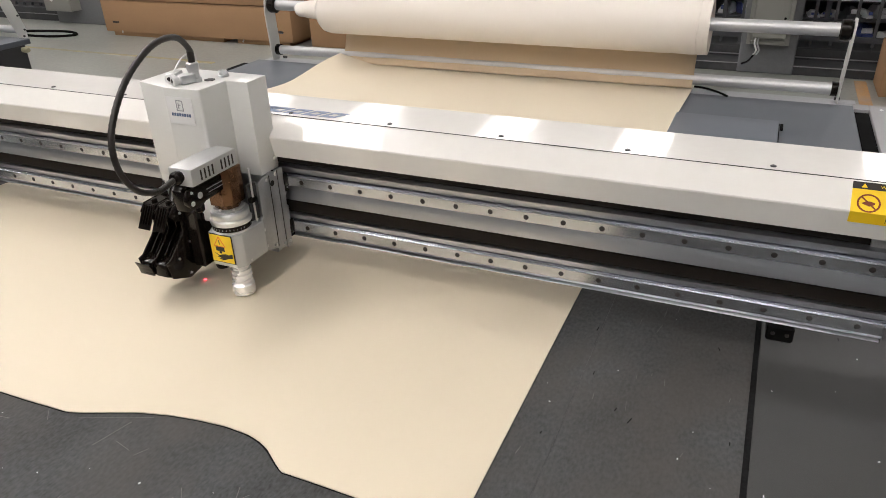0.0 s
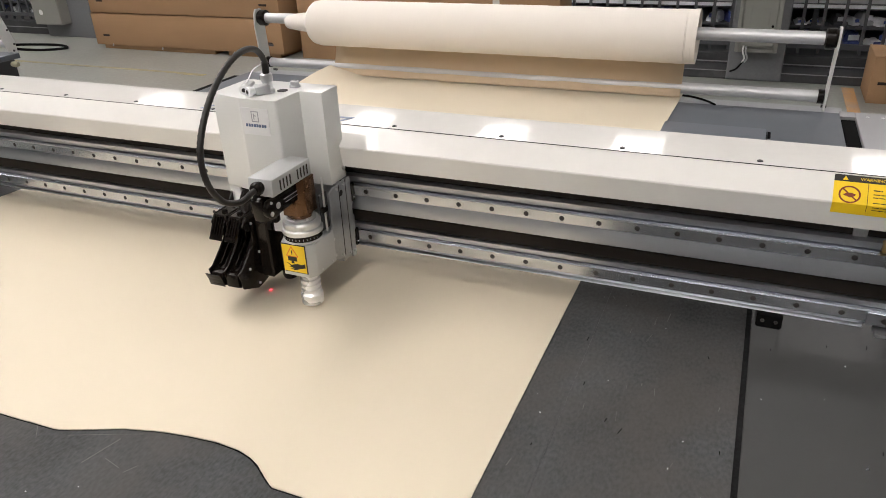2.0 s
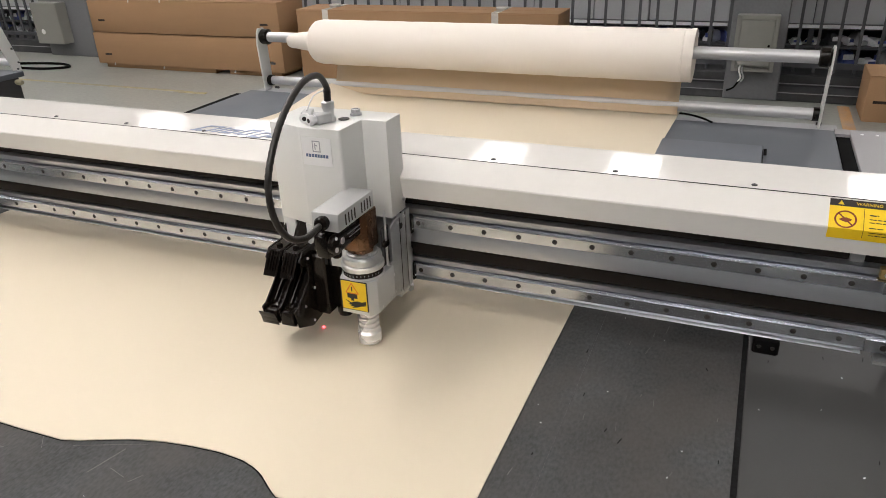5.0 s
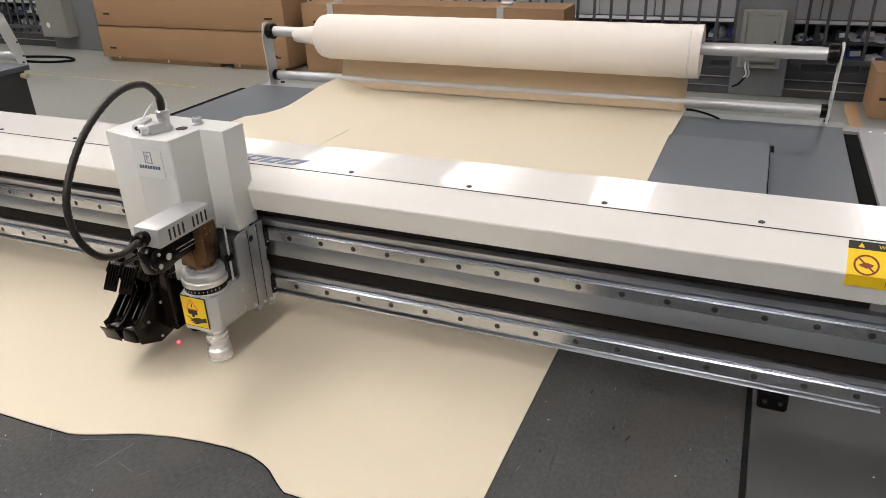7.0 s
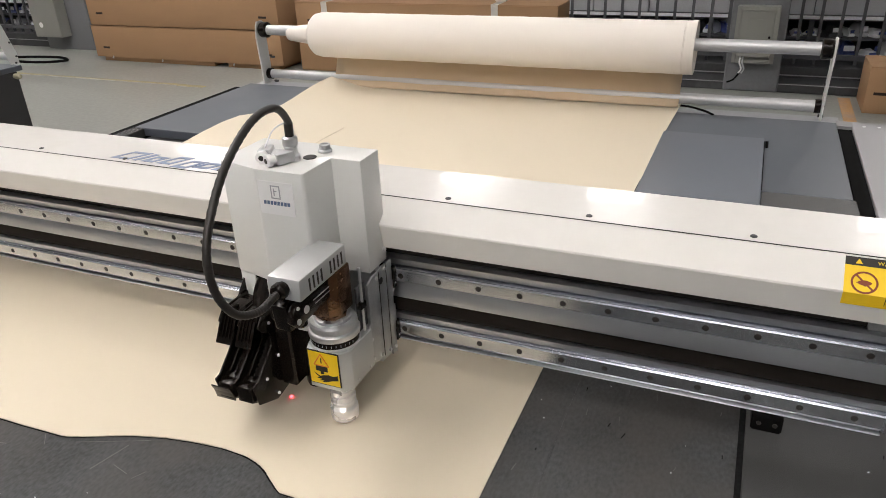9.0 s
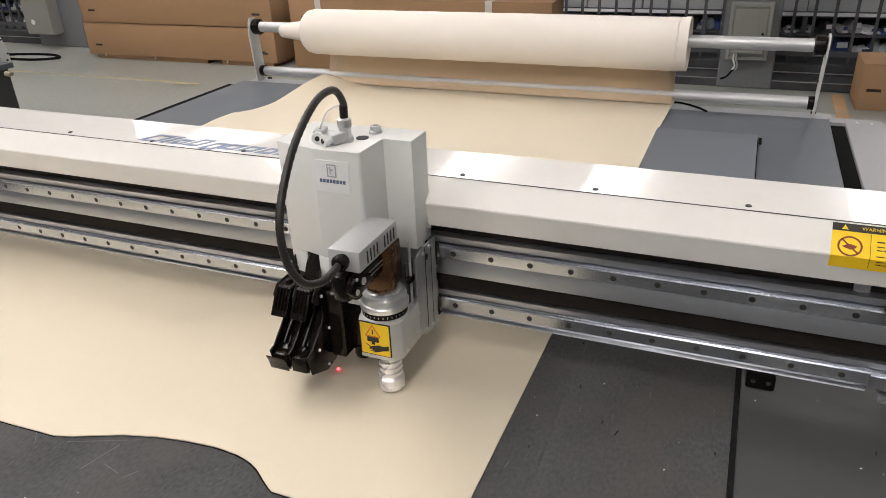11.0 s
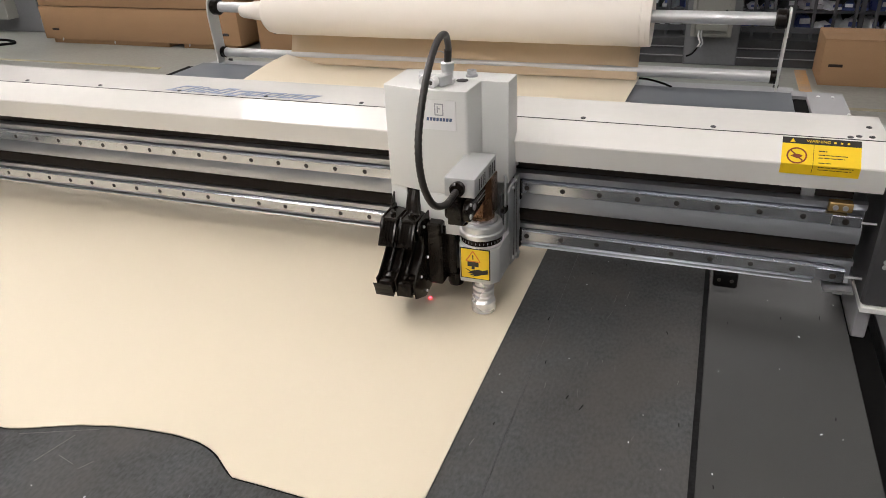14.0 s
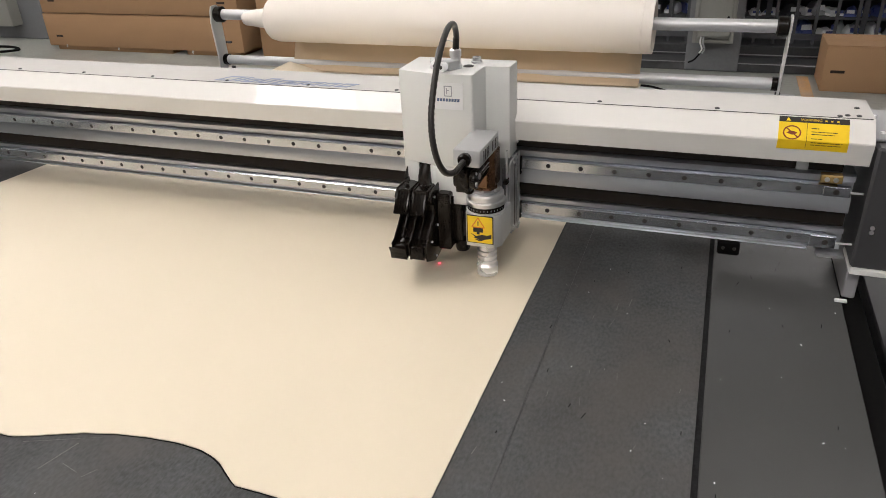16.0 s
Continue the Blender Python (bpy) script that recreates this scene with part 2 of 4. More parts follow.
def letters(text, size, depth=0.0003):
    cu = bpy.data.curves.new("text", "FONT")
    cu.body, cu.size, cu.extrude, cu.align_x, cu.align_y = text, size, depth, "CENTER", "CENTER"
    ob = bpy.data.objects.new("text", cu)
    scene.collection.objects.link(ob)
    bpy.context.view_layer.update()
    me = bpy.data.meshes.new_from_object(ob.evaluated_get(bpy.context.evaluated_depsgraph_get()))
    bpy.data.objects.remove(ob)
    bm = bmesh.new()
    bm.from_mesh(me)
    return bm


def moved(bm, m):
    bmesh.ops.transform(bm, matrix=m, verts=bm.verts)
    return bm


# ---------------------------------------------------------------- the hall
structure("floor", box(B(), -16, 9, -9, 17, -0.1, 0.0), M_FLOOR, "grey worn epoxy floor of a factory hall", "floor")
structure("ceiling", box(B(), -16, 9, -9, 17, CEIL + 0.25, CEIL + 0.4), M_CEIL, "pale grey hall ceiling", "ceiling")
structure("wall_south", box(B(), -16, 9, -9.2, -9, 0, CEIL + 0.4), M_WALL, "plain grey hall wall", "wall")
structure("wall_north", box(B(), -16, 9, 17, 17.2, 0, CEIL + 0.4), M_WALL, "plain grey hall wall", "wall")
structure("wall_west", box(B(), -16.2, -16, -9, 17, 0, CEIL + 0.4), M_WALL, "plain grey hall wall", "wall")
structure("wall_east", box(B(), 9, 9.2, -9, 17, 0, CEIL + 0.4), M_WALL, "plain grey hall wall", "wall")
for x0, x1, y, m in ((-6.9, -4.45, 4.18, M_LINE), (-9.0, -6.9, 4.26, M_LINE)):
    structure("floor_line", box(B(), x0, x1, y, y + 0.045, 0.0, 0.003), m, "worn yellow line painted on the floor", "floor marking")
structure("floor_line", box(B(), -4.5, -4.2, 4.155, 4.21, 0.0, 0.004), M_LINE, "worn yellow line painted on the floor", "floor marking")
structure("floor_line", box(B(), 1.12, 3.4, 4.12, 4.17, 0.0, 0.003), M_LINE, "worn yellow line painted on the floor", "floor marking")
structure("floor_line", box(B(), 0.98, 1.06, 4.2, 5.1, 0.0, 0.004), M_ORLINE, "worn orange line painted on the floor", "floor marking")


def ceiling_light(x, y, length, mat=M_LAMP):
    ob = thing("ceiling_light", "long white ceiling light panel in a thin frame", "ceiling light", (x, y, CEIL), "ceiling lights")
    fr = B()
    for s in (-1, 1):
        box(fr, s * 0.46 - 0.02, s * 0.46 + 0.02, -length / 2, length / 2, -0.03, 0.05)
        box(fr, -0.44, 0.44, s * length / 2 - 0.02, s * length / 2 + 0.02, -0.03, 0.05)
    for s in (-1, 1):
        box(fr, -0.02, 0.02, s * length * 0.35 - 0.02, s * length * 0.35 + 0.02, 0.03, 0.25)
    part("frame", fr, M_PLATE_LIGHT, ob)
    part("diffuser", box(B(), -0.44, 0.44, -length / 2 + 0.02, length / 2 - 0.02, -0.015, 0.03), mat, ob)


for lx in (-12.45, -9.65, -6.85, -3.93, -1.38, 2.5, 5.35):
    ceiling_light(lx, 10.9, 2.8, M_SKYLIGHT)
ceiling_light(-2.75, 0.35, 2.2, M_LAMP_MAIN)
for lx, ly, ll in ((-8.4, -0.3, 1.7), (-8.4, 4.6, 1.7), (-5.6, 2.4, 1.7), (-0.2, -6.0, 1.7)):
    ceiling_light(lx, ly, ll)
for lx in (1.65, 2.6):
    ceiling_light(lx, 7.3, 2.2, M_SKYLIGHT_DIM)
# unseen fill panels, added to soften the head's shadow and lift front faces
for lx, ly in ((0.5, -2.4), (2.6, -4.4), (-2.9, -2.4), (-5.6, -3.8), (0.0, -4.8)):
    ceiling_light(lx, ly, 1.7, M_LAMP_FILL)
ceiling_light(2.6, 1.5, 1.7, M_SKYLIGHT)
# another added fill panel, brightens the rear cloth
ceiling_light(-2.9, 4.6, 1.7, M_LAMP_FILL)

# low kerb and columns along the railing
WY = 5.5
structure("kerb", box(B(), -16, 9, WY - 0.06, WY + 0.25, 0, 0.15, 0.006), M_KERB, "dark painted kerb under the railing", "kerb")
structure("plinth", box(B(), -1.0, 9, 5.17, WY - 0.061, 0, 0.062, 0.006), M_KERB, "dark painted plinth under the railing", "kerb")
structure("plinth_edge", box(B(), -1.0, 9, 5.166, 5.176, 0.0625, 0.068), M_PLATE_LIGHT, "thin pale edge along the plinth", "trim")
structure("kerb_edge", box(B(), -16, 9, WY - 0.064, WY - 0.058, 0.075, 0.083), M_PLATE_LIGHT, "thin pale edge along the kerb", "trim")
for cx, w, front in ((0.36, 0.40, 5.155), (-7.16, 0.76, WY - 0.12)):
    structure("column", box(B(), cx - w / 2, cx + w / 2, front, WY + 0.3, 0, CEIL + 0.3, 0.01), M_COLUMN, "dark grey steel column", "column")


def railing(x0, x1):
    ob = thing("railing", "dark grey steel railing with upright bars", "railing", (0, WY + 0.05, 0.15))
    part("rail", box(B(), x0, x1, -0.02, 0.02, 0.04, 0.08), M_FENCE, ob)
    part("rail", box(B(), x0, x1, -0.02, 0.02, 1.0, 1.04), M_FENCE, ob)
    x = x0 + 0.08
    me = mesh_of("bar", box(B(), -0.011, 0.011, -0.011, 0.011, 0, 1.02), M_FENCE)
    while x < x1:
        b = new("bar", me)
        b.parent = ob
        b.location = (x, 0, 0)
        x += 0.145


railing(-15.9, -7.56)
railing(-6.76, 0.14)
railing(0.58, 8.9)


# storage racks behind the railing
def storage_rack(x0, x1):
    ob = thing("storage_rack", "dark steel storage rack with grey sheeting above", "rack", (0, WY + 0.95, 0))
    for z in (0.12, 0.285, 0.44):
        part("shelf", box(B(), x0, x1, -0.45, 0.45, z - 0.02, z), M_RACK, ob)
    part("shelf_edge", box(B(), x0, x1, -0.47, -0.452, 0.432, 0.458), M_WHITE, ob, "pale shelf edge")
    part("back", box(B(), x0, x1, 0.46, 0.48, 0, 1.9), M_RACK, ob)
    x = x0
    while x < x1:
        w = random.uniform(0.45, 0.8)
        part("sheeting_panel", box(B(), x + 0.01, min(x + w, x1), -0.40 + random.uniform(-0.02, 0.02), -0.36, 0.46, 1.9, 0.004), M_SHEET, ob, "light grey sheet panel")
        part("upright", box(B(), x - 0.02, x + 0.02, -0.44, -0.41, 0, 0.43), M_RACK, ob)
        x += w
    part("foot_board", box(B(), x0, x1, -0.44, -0.42, 0.0, 0.14), M_RACK, ob)


random.seed(5)
storage_rack(-15.5, -7.3)
storage_rack(-6.6, 0.1)
storage_rack(0.2, 8.8)


def packet(x, y, z, w, d, h, m, word, turn):
    ob = thing("packet", word, "packet", (x, y, z), "packets on the rack", turn)
    bm = B()
    bmesh.ops.create_grid(bm, x_segments=5, y_segments=4, size=0.5)
    for v in list(bm.verts):
        u, q = v.co.x, v.co.y
        puff = (1 - (2 * u) ** 4) * (1 - (2 * q) ** 4)
        n1 = noise.noise((u * 3.1 + x * 7, q * 3.3 + z * 9, w * 40))
        v.co = Vector((u * w * (1 + 0.10 * n1), q * d, h * (0.25 + 0.60 * puff + 0.30 * n1 * puff)))
    ex = bmesh.ops.extrude_face_region(bm, geom=bm.faces[:])
    for v in [g for g in ex["geom"] if isinstance(g, bmesh.types.BMVert)]:
        v.co.z = 0.0
    bmesh.ops.recalc_face_normals(bm, faces=bm.faces)
    part("wrap", bm, m, ob)
    part("label_strip", box(B(), -w * 0.3, w * 0.3, -d / 2 - 0.003, -d / 2 - 0.001, h * 0.35, h * 0.7), M_WHITE if m is not M_WHITE else M_NAVY, ob)


random.seed(11)
for lo, hi in ((-10.4, -7.4), (-1.3, 0.05), (0.3, 4.2)):
    for shelf, tall in ((0.12, 0.14), (0.285, 0.125)):
        px = lo
        while px < hi:
            w = random.uniform(0.04, 0.15)
            kind = random.choice(((M_NAVY, "navy plastic-wrapped packet on the rack"), (M_NAVY, "navy plastic-wrapped packet on the rack"),
                                  (M_WHITE, "white wrapped packet on the rack"), (M_WHITE, "white wrapped packet on the rack"), (M_SHEET, "grey wrapped packet on the rack"), (M_RACK, "dark carton on the rack")))
            packet(px + w / 2, WY + 0.62 + random.uniform(0, 0.06), shelf, w, 0.2, random.uniform(0.05, tall), kind[0], kind[1], random.uniform(-32, 32))
            px += w + random.uniform(0.0, 0.05)


# ---------------------------------------------------------------- electrical cabinets
def electrical_cabinet(x, y, z, w, h, d, label, fitted=True):
    ob = thing("electrical_cabinet", label, "electrical cabinet", (x, y, z))
    part("body", box(B(), -w / 2, w / 2, -d, 0, 0, h, 0.006), M_EBOX, ob)
    if not fitted:
        part("door", box(B(), -w / 2 + 0.003, w / 2 - 0.003, -d - 0.006, -d, 0.003, h - 0.003, 0.004), M_EBOX, ob)
        part("badge", lathe(B(), [(0.030, -d - 0.008), (0.030, -d - 0.006)], (-w / 2 + 0.13, 0, h * 0.30), "y", 20), M_PAPER, ob, "round white badge")
        return
    fr = B()
    for a in (-1, 1):
        box(fr, a * (w / 2 - 0.014) - 0.014, a * (w / 2 - 0.014) + 0.014, -d - 0.012, -d, 0, h, 0.003)
    for c in (0.014, h - 0.014):
        box(fr, -w / 2 + 0.028, w / 2 - 0.028, -d - 0.012, -d, c - 0.014, c + 0.014, 0.003)
    part("door_frame", fr, M_EBOX, ob, "raised grey frame round the door")
    door = part("door", box(B(), -w / 2 + 0.034, w / 2 - 0.034, -d - 0.007, -d, 0.034, h - 0.034, 0.003), M_EBOX, ob)
    part("inner_panel", box(B(), -w / 2 + 0.085, w / 2 - 0.085, -d - 0.0095, -d - 0.007, 0.16, h - 0.09, 0.001), M_EBOX, door)
    part("lock", lathe(B(), [(0.009, -d - 0.014), (0.009, -d - 0.007)], (w / 2 - 0.055, 0, h * 0.47), "y", 12), M_BLACK, door)
    part("tray", box(B(), -w / 2 + 0.045, w / 2 - 0.035, -d - 0.05, -d - 0.007, 0.055, 0.10, 0.003), M_EBOX, ob, "shallow grey tray on the door")
    for dx, mt in ((0.0, M_PAPER), (0.02, M_SHEET)):
        part("cable", tube(B(), [(-0.085 + dx, -d - 0.03, 0.056), (-0.087 + dx, -d - 0.034, 0.01), (-0.070 + dx, -d - 0.03, -0.04), (-0.085 + dx, -d - 0.02, -0.075)], 0.006), mt, ob, "pale cable out of the tray")
    part("cable", tube(B(), [(-0.078, -d - 0.02, -0.070), (-0.095, -d - 0.01, -0.100), (-0.12, -d + 0.03, -0.140), (-0.16, -d + 0.05, -0.164)], 0.007), M_BLACK, ob, "dark cable end")


electrical_cabinet(0.350, 5.155, 0.240, 0.298, 0.412, 0.10, "grey wall cabinet with a closed door on a column")
electrical_cabinet(-7.31, WY - 0.12, 0.16, 0.42, 0.46, 0.14, "grey wall cabinet with a closed door beside a column", False)
cab = thing("cable", "black cable lying in a loop on the floor", "cable", (-6.9, 4.75, 0.0))
part("lead", tube(B(), [(-0.6, 0, 0.012), (-0.3, -0.12, 0.012), (0.1, -0.10, 0.012), (0.3, 0.05, 0.012), (0.05, 0.16, 0.012), (-0.35, 0.1, 0.012), (-0.5, 0.0, 0.02)], 0.014), M_BLACK, cab)


# ---------------------------------------------------------------- cartons
def carton(x0, x1, y0, y1, z0, z1, label, slots=(), straps=(), seam=None, cleats=(), turn=0, torn=()):
    w, d, h = x1 - x0, y1 - y0, z1 - z0
    ob = thing("carton", label, "carton", ((x0 + x1) / 2, y0, z0), "cartons", turn)
    part("body", box(B(), -w / 2, w / 2, 0, d, 0, h - 0.006, 0.008, 2), M_CARD, ob)
    fl = B()
    box(fl, -w / 2 + 0.001, w / 2 - 0.001, 0.001, d / 2 - 0.003, h - 0.0055, h, 0.001)
    part("flap", fl, M_CARD, ob)
    fl = B()
    box(fl, -w / 2 + 0.001, w / 2 - 0.001, d / 2 + 0.003, d - 0.001, h - 0.0055, h, 0.001)
    part("flap", fl, M_CARD, ob)
    for sx, sz in slots:
        part("hand_hole", box(B(), sx - 0.045, sx + 0.045, -0.002, 0.01, sz - 0.010, sz + 0.010, 0.002), M_HOLE_SHADE, ob, "slot cut in the card, its inner shade put in as dark colour")
    for sx in straps:
        st = B()
        box(st, sx - 0.03, sx + 0.03, -0.004, d + 0.004, h + 0.001, h + 0.004)
        box(st, sx - 0.03, sx + 0.03, -0.005, -0.001, h - 0.12, h + 0.004)
        part("strap", st, M_TAPE, ob, "pale strapping tape")
        bow = B()
        box(bow, sx - 0.05, sx + 0.05, d * 0.4, d * 0.6, h + 0.004, h + 0.03, 0.01)
        part("strap_buckle", bow, M_TAPE, ob)
    for a, b in cleats:
        part("cleat", box(B(), a, b, 0.03, d - 0.03, -0.045, -0.001, 0.004), M_CARD, ob)
    for a, c in torn:
        part("torn_tape", moved(box(B(), -0.008, 0.008, -0.006, -0.001, -0.014, 0.014, 0.001), pose(a, 0, c, 0, 28, 0)), M_TAPE, ob, "torn bit of pale tape")
    return ob


carton(-6.27, -3.84, 4.93, 5.36, 0.045, 0.372, "long brown cardboard carton raised on cardboard runners", ((-1.05, 0.10), (1.05, 0.10)),
       (), None, ((-1.14, 0.35), (0.52, 1.15)), torn=((-0.98, 0.0), (-0.30, -0.01), (0.62, -0.01)))
carton(-6.25, -3.835, 4.925, 5.36, 0.380, 0.705, "long brown cardboard carton stacked on another", ((-1.05, 0.12), (1.03, 0.12)), torn=((-0.62, 0.318), (-0.2, 0.322)))
carton(-3.70, -1.16, 5.03, 5.42, 0.0, 0.635, "long brown cardboard carton with strapping tape", ((-1.05, 0.16), (-1.1, 0.47)), (-0.95, 0.72))
carton(1.105, 2.48, 4.70, 5.12, 0.0, 0.32, "brown cardboard carton on the floor", ((-0.595, 0.14),))
carton(-7.9, -7.05, 2.9, 3.35, 0.0, 0.62, "brown cardboard carton behind the other table", ())


# ---------------------------------------------------------------- cutting table
def lerp_table(x, table):
    if x <= table[0][0]:
        return table[0][1]
    for (a, b), (c, d) in zip(table, table[1:]):
        if x <= c:
            s = (x - a) / (c - a)
            return b + (d - b) * s
    return table[-1][1]


FRONT = [(-1.5, -0.435), (-0.593, -0.430), (-0.533, -0.429), (-0.501, -0.4275), (-0.459, -0.426), (-0.434, -0.418), (-0.396, -0.402), (-0.366, -0.390),
         (-0.317, -0.377), (-0.273, -0.370), (-0.227, -0.366), (-0.188, -0.368), (-0.165, -0.374), (-0.149, -0.381), (-0.127, -0.396), (-0.108, -0.408),
         (-0.064, -0.408), (0.2, -0.412)]
LEFT = [(-0.5, -1.37), (0.096, -1.341), (0.16, -1.333), (0.30, -1.314), (0.45, -1.300), (0.7, -1.262), (0.88, -1.250), (0.98, -1.262), (1.05, -1.272), (1.10, -1.235), (1.20, -1.205), (1.35, -1.200), (1.6, -1.185)]
RIGHT = [(-0.5, 0.132), (0.45, 0.133), (0.87, 0.146), (1.26, 0.149), (1.6, 0.160)]


def cutting_table():
    ob = thing("cutting_table", "long cutting table with black felt mat and grey side panels", "cutting table", (0, 0, TOP))
    part("mat", box(B(), -1.50, 0.42, -1.9, 0.62, -0.02, 0.0), M_MAT, ob, "worn black felt cutting mat")
    part("seam", box(B(), 0.1929, 0.1936, -1.9, 0.62, 0.0002, 0.0006), M_DARK, ob, "dark line cut in the mat")
    part("edge_strip", box(B(), 0.4202, 0.4278, -1.9, 0.84, -0.02, -0.004), M_SEAM, ob, "dark rubber strip beside the mat")
    # thin black strip that follows the cloth's front edge
    dark_strip, old = B(), None
    for k in range(121):
        x = -1.37 + k * (1.502 / 120)
        y = lerp_table(x, FRONT)
        row = [dark_strip.verts.new((x, y - 0.0020, 0.0005)), dark_strip.verts.new((x, y + 0.004, 0.0005))]
        if old:
            dark_strip.faces.new((old[0], row[0], row[1], old[1]))
        old = row
    part("cut_edge_strip", dark_strip, M_BLACK, ob, "thin black strip on the mat along the cut")
    part("side_panel", box(B(), 0.428, 0.633, -1.9, 0.84, -0.03, -0.001, 0.0015), M_PANEL, ob, "smooth dark grey side panel")
    part("side_panel", box(B(), -1.56, -1.512, -1.9, 0.84, -0.03, -0.001, 0.0015), M_PANEL, ob, "smooth dark grey side panel")
    part("rear_plate", box(B(), -1.56, 0.627, 0.845, 1.50, -0.03, -0.002, 0.0015), M_PLATE, ob, "blue-grey steel rear plate")
    part("cover_plate", box(B(), 0.147, 0.427, 0.72, 1.238, -0.001, 0.011, 0.0018), M_COVERPLATE, ob, "blue-grey cover plate on the rear plate")
    part("plate_gap", box(B(), 0.4272, 0.4296, 0.85, 1.240, -0.0015, 0.0012), M_BLACK, ob, "dark gap beside the cover plate")
    part("slot_mark", box(B(), 0.431, 0.439, 1.188, 1.244, -0.0015, 0.0006), M_BLACK, ob, "short black slot")
    part("outer_plate", box(B(), 0.669, 0.772, 0.60, 1.518, -0.03, -0.001, 0.0015), M_PLATE_LIGHT, ob, "light grey outer plate")
    part("slot_bed", box(B(), 0.634, 0.668, -1.9, 1.46, -0.20, -0.010), M_BLACK, ob, "black slot for the gantry")
    part("slot_bed", box(B(), -1.590, -1.561, -1.9, 1.44, -0.20, -0.004), M_BLACK, ob, "black slot for the gantry")
    part("slot_bed", box(B(), 0.6275, 0.6335, 0.845, 1.46, -0.20, -0.010), M_BLACK, ob, "black slot for the gantry")
    part("slot_end", box(B(), 0.6275, 0.6685, 1.462, 1.518, -0.03, -0.001), M_PLATE_LIGHT, ob)
    part("side_rail_cover", box(B(), 0.70, 0.95, -1.9, 0.6, -0.16, -0.055, 0.003), M_DARK, ob, "dark steel cover along the side")
    part("front_apron", box(B(), -1.56, 0.633, -1.93, -1.902, -0.25, -0.002), M_PANEL, ob)
    part("frame", box(B(), -1.50, 0.60, -1.88, 1.45, -0.28, -0.032), M_DARK, ob)
    for lx in (-1.40, 0.50):
        for ly in (-1.7, 0.0, 1.3):
            part("leg", box(B(), lx - 0.04, lx + 0.04, ly - 0.04, ly + 0.04, -TOP, -0.28, 0.004), M_DARK, ob)
    part("rear_lip", box(B(), -1.56, 0.64, 1.502, 1.60, -0.035, -0.012, 0.001), M_SHEET, ob, "pale grey rear lip")
    for sx, sy in ((0.70, 1.47), (0.74, 1.47), (0.765, 1.3)):
        part("screw", lathe(B(), [(0.005, 0), (0.004, 0.002)], (sx, sy, -0.001), "z", 10), M_CHROME, ob)
    part("staple", box(B(), 0.622, 0.640, 0.255, 0.262, -0.0005, 0.003), M_PAPER, ob, "white paper scrap on the panel edge")
    return ob


cutting_table()


# small scraps that lie on the mat and panels
def scraps():
    random.seed(21)
    bm = B()
    spots = [(0.357, -0.145), (0.345, -0.202), (0.573, -0.116), (0.446, -0.227), (0.30, 0.12), (0.52, 0.20), (0.24, -0.05)]
    spots += [(random.uniform(0.15, 0.62), random.uniform(-0.45, 0.45)) for _ in range(14)]
    spots += [(random.uniform(-0.6, -0.15), random.uniform(-0.62, -0.45)) for _ in range(10)]
    for x, y in spots:
        s = random.uniform(0.0004, 0.0011)
        m = pose(x, y, TOP + 0.0012, random.uniform(-20, 20), random.uniform(-20, 20), random.uniform(0, 180)) @ Matrix.Diagonal((s * random.uniform(1, 3), s, 0.0006, 1))
        bmesh.ops.create_cube(bm, size=1, matrix=m)
    ob = new("lint_scraps", mesh_of("lint_scraps", bm, M_WHITE))
    tagged(ob, "tiny white lint and thread scraps on the mat", "scraps", kind="stuff")
    bm = B()
    for _ in range(26):
        x, y = random.uniform(0.17, 0.62), random.uniform(-0.5, 0.4)
        m = pose(x, y, TOP + 0.0008, 0, 0, random.gauss(90, 12)) @ Matrix.Diagonal((random.uniform(0.003, 0.012), 0.0012, 0.0006, 1))
        bmesh.ops.create_cube(bm, size=1, matrix=m)
    ob = new("cut_marks", mesh_of("cut_marks", bm, M_BLACK))
    tagged(ob, "small dark nicks in the mat and panel", "marks", kind="stuff")


def scuffs():
    random.seed(8)
    bm = B()
    strokes = [(-0.3639, -0.4345, 0.0563, 74.9, 0.0020), (-0.3836, -0.4086, 0.1069, 22.0, 0.0008), (-0.30, -0.447, 0.02, 60, 0.001), (-0.55, -0.47, 0.05, 10, 0.001)]
    strokes += [(random.uniform(0.15, 0.41), random.uniform(-0.5, 0.4), random.uniform(0.004, 0.03), random.gauss(90, 25), random.uniform(0.0004, 0.0010)) for _ in range(26)]
    strokes += [(random.uniform(-0.7, -0.1), random.uniform(-0.62, -0.43), random.uniform(0.004, 0.04), random.uniform(0, 180), random.uniform(0.0004, 0.0010)) for _ in range(18)]
    for x, y, ln, turn, w in strokes:
        bmesh.ops.create_cube(bm, size=1, matrix=pose(x, y, TOP + 0.0002, 0, 0, turn) @ Matrix.Diagonal((ln, w, 0.0003, 1)))
    ob = new("mat_scuffs", mesh_of("mat_scuffs", bm, M_SCUFF))
    tagged(ob, "pale scuffs and scratches on the black felt mat", "scuffs", kind="stuff")


scraps()
scuffs()


